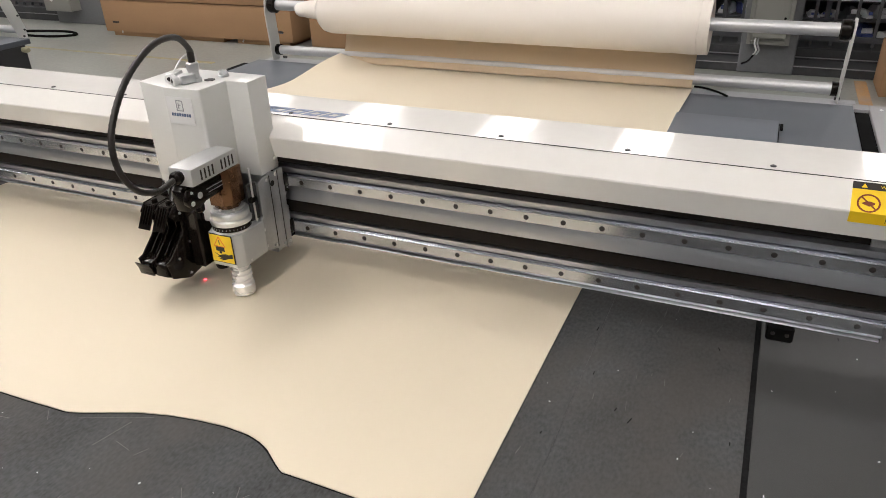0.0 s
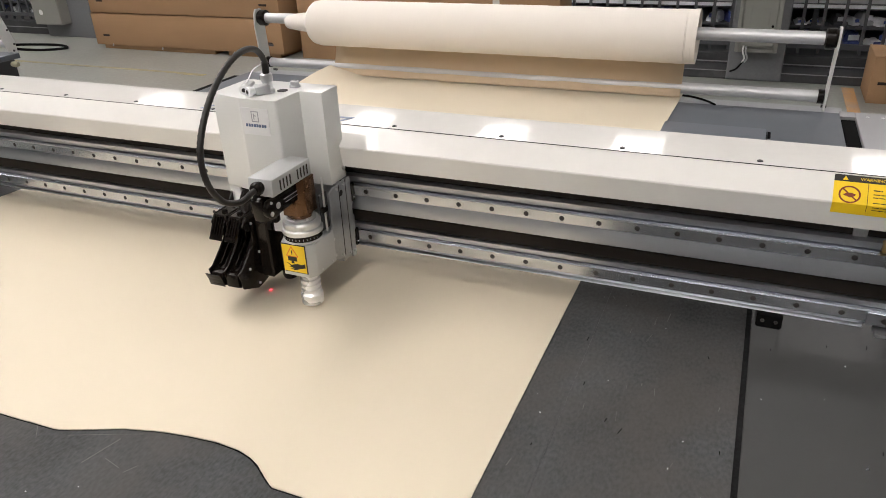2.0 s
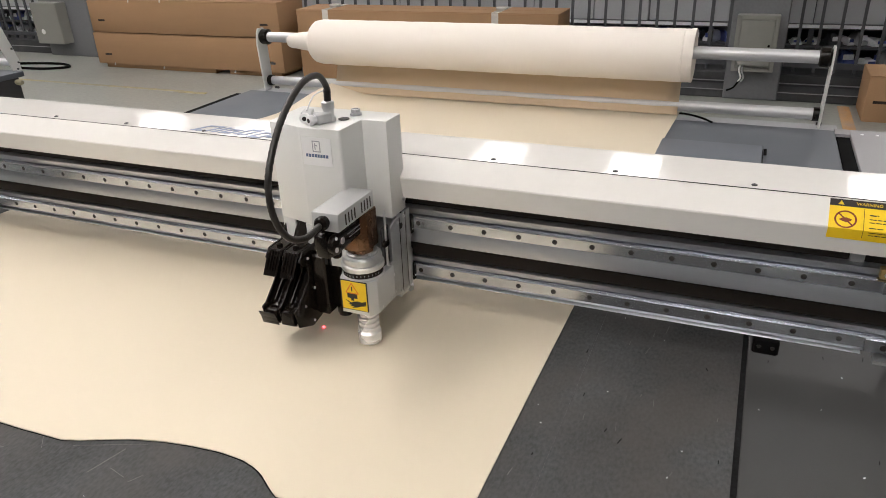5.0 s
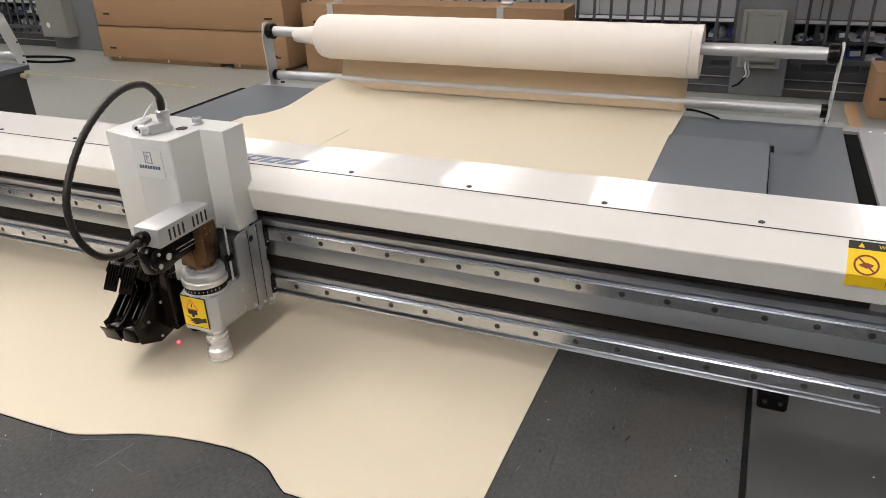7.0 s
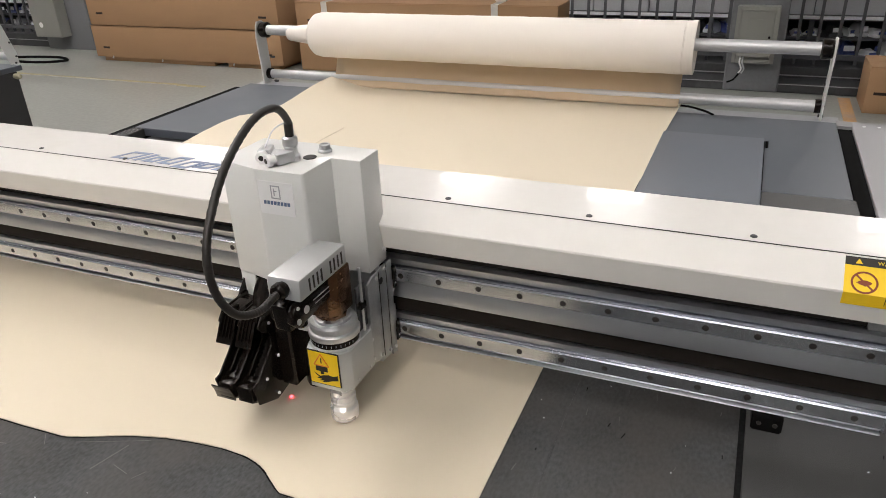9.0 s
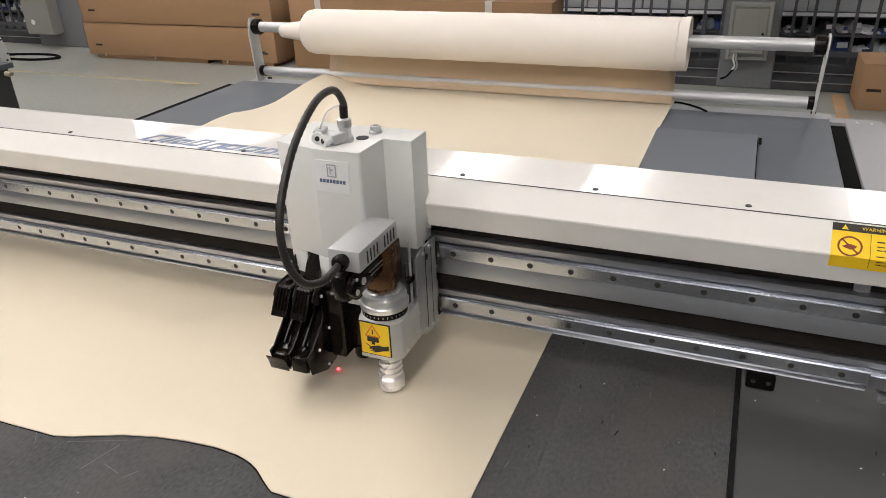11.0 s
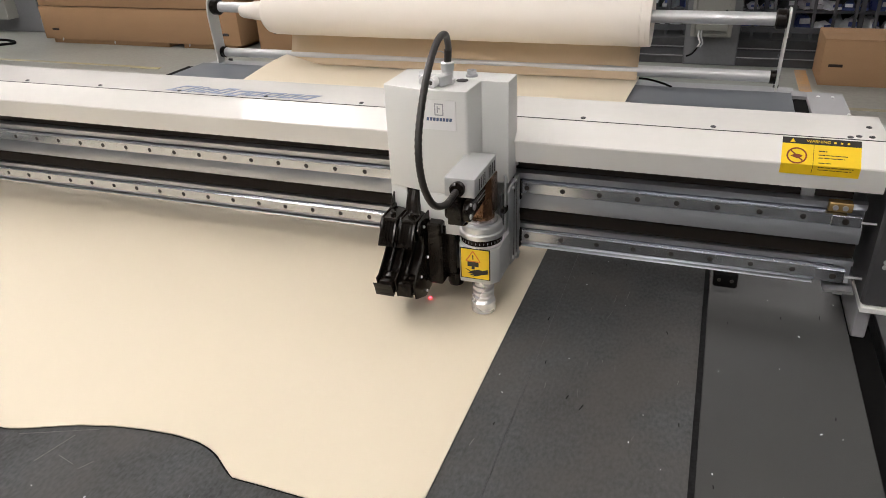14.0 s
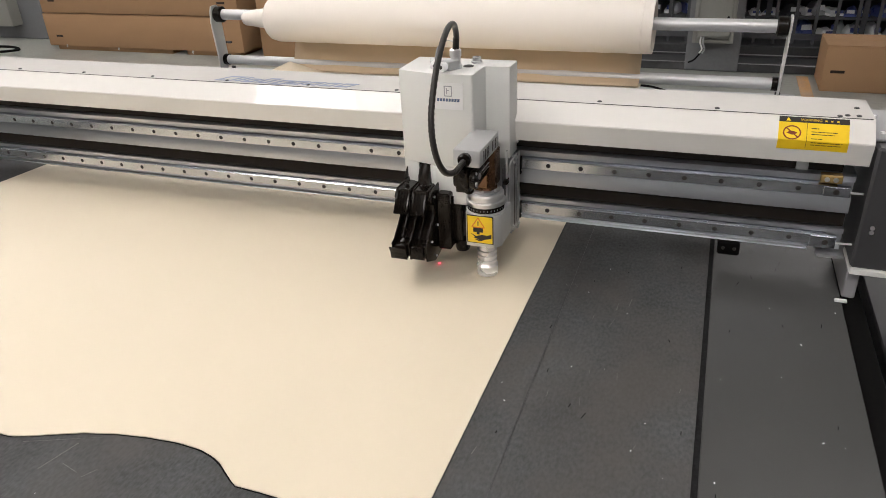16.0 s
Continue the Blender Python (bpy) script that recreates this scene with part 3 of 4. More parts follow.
# ---------------------------------------------------------------- cloth
def cloth_sheet():
    bm = B()
    nx, ny = 220, 60
    grid = []
    for j in range(ny + 1):
        s = (j / ny)
        row = []
        for i in range(nx + 1):
            u = i / nx
            xa = LEFT[0][1] + u * (0.132 - LEFT[0][1])
            y = lerp_table(xa, FRONT) * (1 - s) + 1.585 * s
            x = lerp_table(y, LEFT) * (1 - u) + lerp_table(y, RIGHT) * u
            z = 0.0022 + 0.0012 * noise.noise((x * 2.2, y * 2.2, 0.3)) * min(1, s * 6)
            edge = max(0.0, 1 - (u * 1.45) / 0.30)
            if y > 0.75:
                z += edge ** 2 * 0.035 * min(1, (y - 0.75) / 0.25) * (0.5 + 0.5 * math.sin(y * 7.5 + 2.6)) + 0.004 * max(0, noise.noise((x * 3, y * 4, 5)))
            if y > 1.5:
                z = max(z, 0.004)
            row.append(bm.verts.new((x, y, TOP + z)))
        grid.append(row)
    for a, b in zip(grid, grid[1:]):
        for i in range(nx):
            bm.faces.new((a[i], a[i + 1], b[i + 1], b[i]))
    bm.normal_update()
    ob = new("cloth_sheet", mesh_of("cloth_sheet", bm, M_CLOTH))
    s = ob.modifiers.new("thickness", "SOLIDIFY")
    s.thickness, s.offset = 0.0016, -1
    e = ob.modifiers.new("crisp_edge", "EDGE_SPLIT")
    e.split_angle = radians(40)
    tagged(ob, "cream cloth sheet spread flat, front edge cut in curves", "cloth")
    ob = new("cut_line", mesh_of("cut_line", tube(B(), [(-0.840, 0.78, TOP + 0.0028), (-0.838, 0.86, TOP + 0.0028), (-0.836, 0.95, TOP + 0.0030), (-0.834, 1.02, TOP + 0.0030)], 0.0008, 5), M_CUT))
    tagged(ob, "faint cut line in the cream cloth", "cut line", kind="structure")


cloth_sheet()


# ---------------------------------------------------------------- roll stand with the cloth roll
SY = 1.50        # the tubes' distance along the table


def roll_stand():
    ob = thing("roll_stand", "two white brackets with aluminium tubes across the table", "roll stand", (0, SY, TOP))
    for x, s in ((0.585, 1), (-1.470, -1)):
        bk = prism(B(), [(-0.022, 0.252), (-0.028, 0.235), (-0.024, 0.19), (0.036, -0.01), (0.080, -0.01), (0.080, 0.045), (0.024, 0.240), (0.010, 0.252)],
                   x - 0.003 * s, x + 0.003 * s)
        if s < 0:
            for v in bk.verts:
                v.co.x += (v.co.z - 0.24) * 0.18
        part("bracket", bk, M_HEAD, ob, "white steel bracket")
        part("clamp", lathe(B(), [(0.026, 0), (0.030, 0.006), (0.030, 0.030), (0.022, 0.034)] if s < 0 else [(0.022, -0.034), (0.030, -0.030), (0.030, -0.006), (0.026, 0)],
                            (x - 0.004 * s, 0.0, 0.218), "x", 24), M_PLASTIC, ob, "black plastic clamp")
        part("clamp", lathe(B(), [(0.022, 0), (0.022, 0.018)] if s < 0 else [(0.022, -0.018), (0.022, 0)], (x - 0.004 * s - (0.036 if s < 0 else 0), 0.06, 0.030), "x", 20), M_PLASTIC, ob, "black plastic clamp")
        for z, y in ((0.03, 0.072), (0.10, 0.055), (0.0, 0.06)):
            part("bolt", lathe(B(), [(0.005, -0.008), (0.005, 0.008)], (x, y, z), "x", 8), M_DARK, ob)
    part("upper_tube", rod(B(), (-1.455, 0.0, 0.218), (0.56, 0.0, 0.218), 0.0195, 28), M_TUBE, ob, "brushed aluminium tube")
    part("lower_tube", rod(B(), (-1.485, 0.06, 0.030), (0.575, 0.06, 0.030), 0.0180, 28), M_TUBE, ob, "brushed aluminium tube")
    return ob


stand = roll_stand()


def cloth_roll():
    ob = thing("cloth_roll", "large roll of cream cloth on an aluminium tube", "cloth roll", (0, SY, TOP + 0.207))
    R = 0.083
    bm = B()
    prof = [(0.024, -1.335), (0.028, -1.325), (0.030, -1.30), (0.034, -1.27), (0.037, -1.235), (0.050, -1.222), (0.068, -1.212), (0.078, -1.200), (R, -1.175)]
    prof += [(R + 0.0005 * math.sin(k * 2.3) - 0.0003 * math.cos(k * 5.1), -1.15 + k * (1.32 / 40)) for k in range(41)]
    prof = [p for p in prof if p[1] < 0.155] + [(R, 0.158), (R - 0.0012, 0.159), (R - 0.0012, 0.1615), (R + 0.0002, 0.1625), (R, 0.178), (R - 0.002, 0.180), (0.022, 0.180)]
    lathe(bm, prof, axis="x", segments=64)
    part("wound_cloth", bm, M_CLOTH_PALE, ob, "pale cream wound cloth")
    bm = B()
    for k, r in enumerate((0.078, 0.070, 0.060, 0.050, 0.040)):
        lathe(bm, [(r, 0.180), (r, 0.1815 + 0.0005 * (k % 2)), (r - 0.003, 0.1815), (r - 0.003, 0.180)], axis="x", segments=48, caps=False)
    part("winding_edge", bm, M_CLOTH_TAN, ob, "tan edge of the wound layers")
    part("end_face", lathe(B(), [(R - 0.004, 0.1803), (R - 0.005, 0.1812), (0.022, 0.1812)], axis="x", segments=48), M_CLOTH_TAN, ob, "tan wound end of the roll")
    part("outer_turn", lathe(B(), [(R - 0.0010, 0.176), (R + 0.0008, 0.177), (R + 0.0008, 0.192), (R - 0.0010, 0.193), (R - 0.0022, 0.192), (R - 0.0022, 0.1812)], (0, 0.001, 0.001), "x", 64, False), M_CLOTH_PALE, ob)
    bm = B()
    rows = []
    for k in range(25):
        a = k / 24
        y = 0.080 * (1 - a) ** 0.6 + 0.020 * a + 0.006 * math.sin(a * 3)
        z = -0.02 - a * 0.178
        rows.append([bm.verts.new((-1.172 + i * (1.327 / 30), y + 0.003 * noise.noise((i * 0.4, a * 3, 2)), z)) for i in range(31)])
    for a, b in zip(rows, rows[1:]):
        for i in range(30):
            bm.faces.new((a[i], b[i], b[i + 1], a[i + 1]))
    # hanging cloth, browner and darker than the winding above it
    h = part("hanging_cloth", bm, M_CLOTH_TAN, ob, "tan cloth hanging to the table")
    s = h.modifiers.new("thickness", "SOLIDIFY")
    s.thickness = 0.0015
    return ob


cloth_roll()
cab = thing("cable", "thin black cable on the rear table plate", "cable", (0.17, 1.52, TOP - 0.004))
part("lead", tube(B(), [(-0.02, 0.06, 0.004), (0.02, 0.05, 0.004), (0.07, 0.01, 0.004), (0.10, -0.03, 0.004)], 0.0035), M_BLACK, cab)


# ---------------------------------------------------------------- the neighbouring table
def side_table():
    ob = thing("cutting_table", "neighbouring dark steel cutting table", "cutting table", (-3.0, 1.535, TOP))
    part("body", box(B(), -2.2, 0, -1.2, 0.0, -0.45, -0.03, 0.004), M_DARK, ob, "dark steel side")
    part("top_plate", box(B(), -2.2, 0.004, -1.2, 0.03, -0.03, -0.005, 0.002), M_PLATE, ob)
    part("slot", box(B(), -0.40, -0.36, -1.2, -0.15, -0.004, -0.002), M_BLACK, ob)
    part("end_knob", lathe(B(), [(0.012, -0.02), (0.015, 0.0), (0.010, 0.02)], (0.02, -0.02, -0.05), "x", 12), M_LINE, ob)
    for lx in (-2.1, -0.1):
        part("leg", box(B(), lx - 0.04, lx + 0.04, -0.2, -0.12, -TOP, -0.45), M_DARK, ob)


side_table()
copy_thing(stand, pose(-3.64, SY + 0.02, TOP))


# ---------------------------------------------------------------- gantry
X0, X1 = -1.60, 0.632


def gantry():
    ob = thing("gantry", "white-covered gantry beam with steel rails over the table", "gantry", (0, 0, TOP))
    cover = [(0.135, 0.215), (0.135, 0.289), (0.131, 0.293), (0.0175, 0.293), (0.0142, 0.2915), (-0.0200, 0.2645), (-0.0208, 0.262), (-0.0130, 0.226),
             (0.004, 0.226), (0.004, 0.2285), (-0.010, 0.2285), (-0.017, 0.262), (0.0165, 0.2885), (0.129, 0.2885), (0.129, 0.215)]
    part("cover", prism(B(), cover, X0, X1), M_COVER, ob, "glossy warm white sheet-metal cover", 8)
    part("cover_joint", box(B(), X0 + 0.02, X1 - 0.004, 0.0155, 0.0166, 0.2925, 0.2934), M_INK, ob, "thin dark joint along the cover")
    part("end_cap", prism(B(), [(0.128, 0.22), (0.128, 0.288), (0.0165, 0.288), (-0.0165, 0.262), (-0.010, 0.229)], X1 - 0.006, X1 - 0.002), M_COVER, ob)
    x, k = 0.007 - 0.1955 * 8, 0
    me = mesh_of("cover_screw", lathe(B(), [(0.0042, 0.0), (0.0042, 0.0010), (0.0028, 0.0018), (0.0012, 0.0018), (0.001, 0.0010)], (0, 0, 0), "z", 14), M_DARK)
    while x < X1 - 0.03:
        s = new("cover_screw", me)
        s.parent, s.location = ob, (x, 0.030, 0.293)
        x += 0.1955
    for sx, sy in ((X1 - 0.022, 0.030), (X1 - 0.020, 0.075), (X1 - 0.05, 0.024)):
        s = new("cover_screw", me)
        s.parent, s.location = ob, (sx, sy, 0.293)
    # blue-grey slanted marks on the cover
    gx = -0.612
    for w, lo, hi in ((0.046, 0.028, 0.066), (0.016, 0.028, 0.064), (0.032, 0.028, 0.056), (0.034, 0.028, 0.066), (0.036, 0.020, 0.056), (0.036, 0.028, 0.056), (0.036, 0.028, 0.056), (0.034, 0.028, 0.056), (0.036, 0.028, 0.056)):
        gl, st = B(), 0.0075
        lean = (hi - lo) * 0.55
        ww = w - 0.006
        if ww < 0.02:
            prism(gl, [(gx, lo), (gx + ww, lo), (gx + ww + lean, hi), (gx + lean, hi)], 0.2932, 0.2936, "z")
        else:
            k = st * 0.55
            prism(gl, [(gx, lo), (gx + st, lo), (gx + st + lean, hi), (gx + lean, hi)], 0.2932, 0.2936, "z")
            prism(gl, [(gx + ww - st, lo), (gx + ww, lo), (gx + ww + lean, hi), (gx + ww - st + lean, hi)], 0.2932, 0.2936, "z")
            prism(gl, [(gx + st, lo), (gx + ww - st, lo), (gx + ww - st + k, lo + st), (gx + st + k, lo + st)], 0.2932, 0.2936, "z")
            prism(gl, [(gx + st + lean - k, hi - st), (gx + ww - st + lean - k, hi - st), (gx + ww - st + lean, hi), (gx + st + lean, hi)], 0.2932, 0.2936, "z")
        part("mark", gl, M_LOGO, ob, "blue-grey printed mark")
        gx += w + 0.002
    # aluminium beam
    prof = [(0.012, 0.066), (0.012, 0.075), (0.016, 0.075), (0.016, 0.096), (0.008, 0.098), (0.008, 0.106), (0.022, 0.107), (0.022, 0.133), (0.008, 0.135),
            (0.008, 0.150), (0.011, 0.162), (0.016, 0.164), (0.016, 0.189), (0.008, 0.190), (0.006, 0.200), (0.012, 0.203), (0.125, 0.203), (0.125, 0.066)]
    part("beam", prism(B(), prof, X0, X1 - 0.01), M_ALU, ob, "grooved aluminium beam")
    part("bottom_flange", box(B(), X0, X1 - 0.06, 0.005, 0.060, 0.0632, 0.0650, 0.0004), M_ALU, ob, "thin aluminium lower flange")
    part("belt", box(B(), X0, X1 - 0.012, 0.013, 0.018, 0.1085, 0.1315), M_BELT, ob, "black toothed belt")
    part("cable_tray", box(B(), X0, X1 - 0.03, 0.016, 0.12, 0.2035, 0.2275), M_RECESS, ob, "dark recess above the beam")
    for nm, z in (("upper_rail", 0.1755), ("lower_rail", 0.0855)):
        pr = [(0.0155, -0.0105), (0.0155, 0.0105), (0.010, 0.0105), (0.007, 0.0085), (0.007, 0.0065), (0.0022, 0.0102), (0.0, 0.0085), (0.0, -0.0085), (0.0022, -0.0102), (0.007, -0.0065), (0.007, -0.0085), (0.010, -0.0105)]
        r = part(nm, prism(B(), [(a, b + z) for a, b in pr], X0, X1 - 0.035), M_RAIL, ob, "ground steel guide rail")
        hole = mesh_of("rail_bolt", lathe(B(), [(0.0043, 0.0004), (0.0043, -0.0002), (0.0038, -0.0004)], (0, 0, 0), "y", 14), M_INK)
        bx = 0.0 if nm == "upper_rail" else 0.0006
        k = -26
        while bx + 0.06 * k < X1 - 0.05:
            if bx + 0.06 * k > X0 + 0.02:
                h = new("rail_bolt", hole)
                h.parent, h.location = r, (bx + 0.06 * k, 0, z)
            k += 1
    # end stops and hardware at the right end
    part("end_stop", box(B(), X1 - 0.055, X1 - 0.015, -0.005, 0.006, 0.167, 0.184, 0.001), M_RAIL, ob, "steel end stop")
    part("end_stop", box(B(), X1 - 0.060, X1 - 0.020, -0.005, 0.006, 0.074, 0.095, 0.001), M_RAIL, ob, "steel end stop")
    for z in (0.1755, 0.0845):
        part("stop_bolt", lathe(B(), [(0.0048, -0.0062), (0.0048, -0.0048)], (X1 - 0.036, 0, z), "y", 12), M_INK, ob)
        part("stop_screw", rod(B(), (X1 - 0.02, -0.003, z), (X1 + 0.008, -0.003, z), 0.002, 8), M_CHROME, ob)
    part("brass_block", box(B(), X1 - 0.062, X1 - 0.030, -0.004, 0.012, 0.189, 0.203, 0.001), M_BRASS, ob, "small brass clamp block")
    for dx in (0.040, 0.053):
        part("clamp_screw", lathe(B(), [(0.004, -0.006), (0.004, -0.004)], (X1 - dx, 0, 0.196), "y", 10), M_CHROME, ob)
    part("sensor_tab", box(B(), X1 - 0.100, X1 - 0.082, 0.010, 0.03, 0.204, 0.226), M_STEEL, ob)
    part("clip", box(B(), X1 - 0.045, X1 - 0.004, -0.008, 0.06, 0.058, 0.0625), M_STEEL, ob)
    part("belt_tensioner", box(B(), 0.430, 0.467, 0.0, 0.06, 0.036, 0.0622, 0.003), M_BLACK, ob, "black block under the beam")
    for dx in (0.439, 0.458):
        part("tensioner_screw", lathe(B(), [(0.0030, -0.0015), (0.0030, 0.0)], (dx, 0, 0.050), "y", 10), M_INK, ob)
    # housings at both ends
    for s, x in ((1, X1 + 0.004), (-1, X0 - 0.004)):
        a, b = (x, x + 0.16) if s > 0 else (x - 0.16, x)
        part("end_housing", box(B(), a, b, -0.03, 0.16, 0.055, 0.262, 0.004), M_DARK, ob, "dark grey end housing")
        part("housing_lid", box(B(), a - 0.002 * s, b, 0.0, 0.165, 0.263, 0.268, 0.0015), M_PLATE_LIGHT, ob, "light grey lid plate")
        part("housing_flange", box(B(), a, b, -0.036, 0.05, 0.046, 0.0545, 0.001), M_HEAD, ob, "white lower flange")
        part("slide_leg", box(B(), min(x, x + 0.020 * s), max(x, x + 0.020 * s), -0.020, 0.14, -0.008, 0.046, 0.002), M_PLATE_LIGHT, ob, "grey steel leg in the slot")
        for px_, py_ in ((0.012, 0.03), (0.012, 0.12), (0.05, 0.04)):
            part("lid_screw", lathe(B(), [(0.005, 0.268), (0.0035, 0.2705)], (x + px_ * s, py_, 0), "z", 10), M_CHROME, ob)
        for pz in (0.130, 0.122):
            part("side_screw", lathe(B(), [(0.0035, -0.0325), (0.0035, -0.03)], (x + 0.018 * s, 0, pz), "y", 10), M_CHROME, ob)
    return ob


GANTRY = gantry()


def warning_label(ob):
    """Yellow label that bends over the cover's edge."""
    a, m, c = Vector((0, 0.0136, 0.2910)), Vector((0, -0.0212, 0.2634)), Vector((0, -0.0176, 0.2460))
    nrm = Vector((0, -0.61, 0.79)) * 0.0006
    n2 = Vector((0, -0.98, -0.2)) * 0.0006
    x0, x1 = 0.4940, 0.5990

    def on(u, v, lift=1.0):
        """u across, v in metres down the label."""
        l1 = (m - a).length
        if v <= l1:
            p = a + (m - a) * (v / l1) + nrm * lift
        else:
            p = m + (c - m) * ((v - l1) / (c - m).length) + n2 * lift
        return Vector((x0 + u * 0.967, p.y, p.z))

    def patch(name, u0, u1, v0, v1, mat, lift, label=""):
        bm = B()
        l1 = (m - a).length
        vs = [v0] + ([l1] if v0 < l1 < v1 else []) + [v1]
        rows = [[bm.verts.new(on(u, v, lf)) for lf in (lift, lift - 0.9) for u in (u0, u1)] for v in vs]
        for p, q in zip(rows, rows[1:]):
            bm.faces.new((p[0], q[0], q[1], p[1]))
            bm.faces.new((p[2], p[3], q[3], q[2]))
            bm.faces.new((p[0], p[2], q[2], q[0]))
            bm.faces.new((p[1], q[1], q[3], p[3]))
        bmesh.ops.recalc_face_normals(bm, faces=bm.faces)
        return part(name, bm, mat, lab, label)

    lab = part("warning_label", box(B(), x0, x0 + 0.001, a.y - 0.0002, a.y, a.z - 0.001, a.z - 0.0006), M_YELLOW, ob, "yellow and black warning label")
    w, h = x1 - x0, 0.060
    patch("label_face", 0, w, 0.0105, h, M_YELLOW, 1.0)
    patch("label_header", 0, w, 0, 0.0105, M_INK, 1.0, "black header strip")
    q = (m - a).normalized()
    rot = Matrix(((1, 0, 0, 0), (0, -q.y, nrm.normalized().y, 0), (0, -q.z, nrm.normalized().z, 0), (0, 0, 0, 1)))
    tx = moved(letters("WARNING", 0.0064, 0.0001), Matrix.Translation(on(0.0487, 0.0055, 1.35)) @ rot)
    part("label_text", tx, M_YELLOW, lab, "yellow word WARNING")
    tri = moved(prism(B(), [(-0.0036, -0.0028), (0.0036, -0.0028), (0, 0.0036)], 0, 0.0002, "z"), Matrix.Translation(on(0.014, 0.0055, 1.3)) @ rot)
    part("label_triangle", tri, M_YELLOW, lab)
    for u in (0.0690, 0.0775, 0.0865):
        patch("label_sign", u, u + 0.0032, 0.0042, 0.0072, M_YELLOW, 1.4)
    ring = B()
    lathe(ring, [(0.0112, 0), (0.0134, 0), (0.0134, 0.0002), (0.0112, 0.0002), (0.0112, 0)], segments=36, caps=False)
    box(ring, -0.0118, 0.0118, -0.0010, 0.0010, 0, 0.0002)
    moved(ring, Matrix.Translation(on(0.0205, 0.0305, 1.4)) @ rot @ pose(0, 0, 0, 0, 0, -45))
    part("label_ring", ring, M_RUST, lab, "dark ring with a bar")
    sym = prism(B(), [(-0.010, -0.001), (-0.004, 0.003), (0.002, 0.0035), (0.009, 0.001), (0.008, -0.002), (0.001, -0.0055), (-0.003, -0.004), (-0.006, -0.003)], 0, 0.0002, "z")
    part("label_symbol", moved(sym, Matrix.Translation(on(0.0205, 0.0305, 1.3)) @ rot @ Matrix.Scale(0.82, 4)), M_RUST, lab)
    patch("label_divider", 0.0425, 0.0431, 0.0115, 0.056, M_INK, 1.3)
    for v, u1, hgt in ((0.0200, 0.0605, 0.0018), (0.0265, 0.088, 0.0014), (0.0312, 0.084, 0.0014), (0.0395, 0.066, 0.0014), (0.0458, 0.096, 0.0011), (0.0500, 0.094, 0.0011)):
        u = 0.0495
        while u < u1:
            e = min(u + 0.0045 + 0.004 * abs(math.sin(u * 900 + v * 500)), u1)
            patch("label_line", u, e, v, v + hgt, M_INK, 1.3)
            u = e + 0.0011


warning_label(GANTRY)


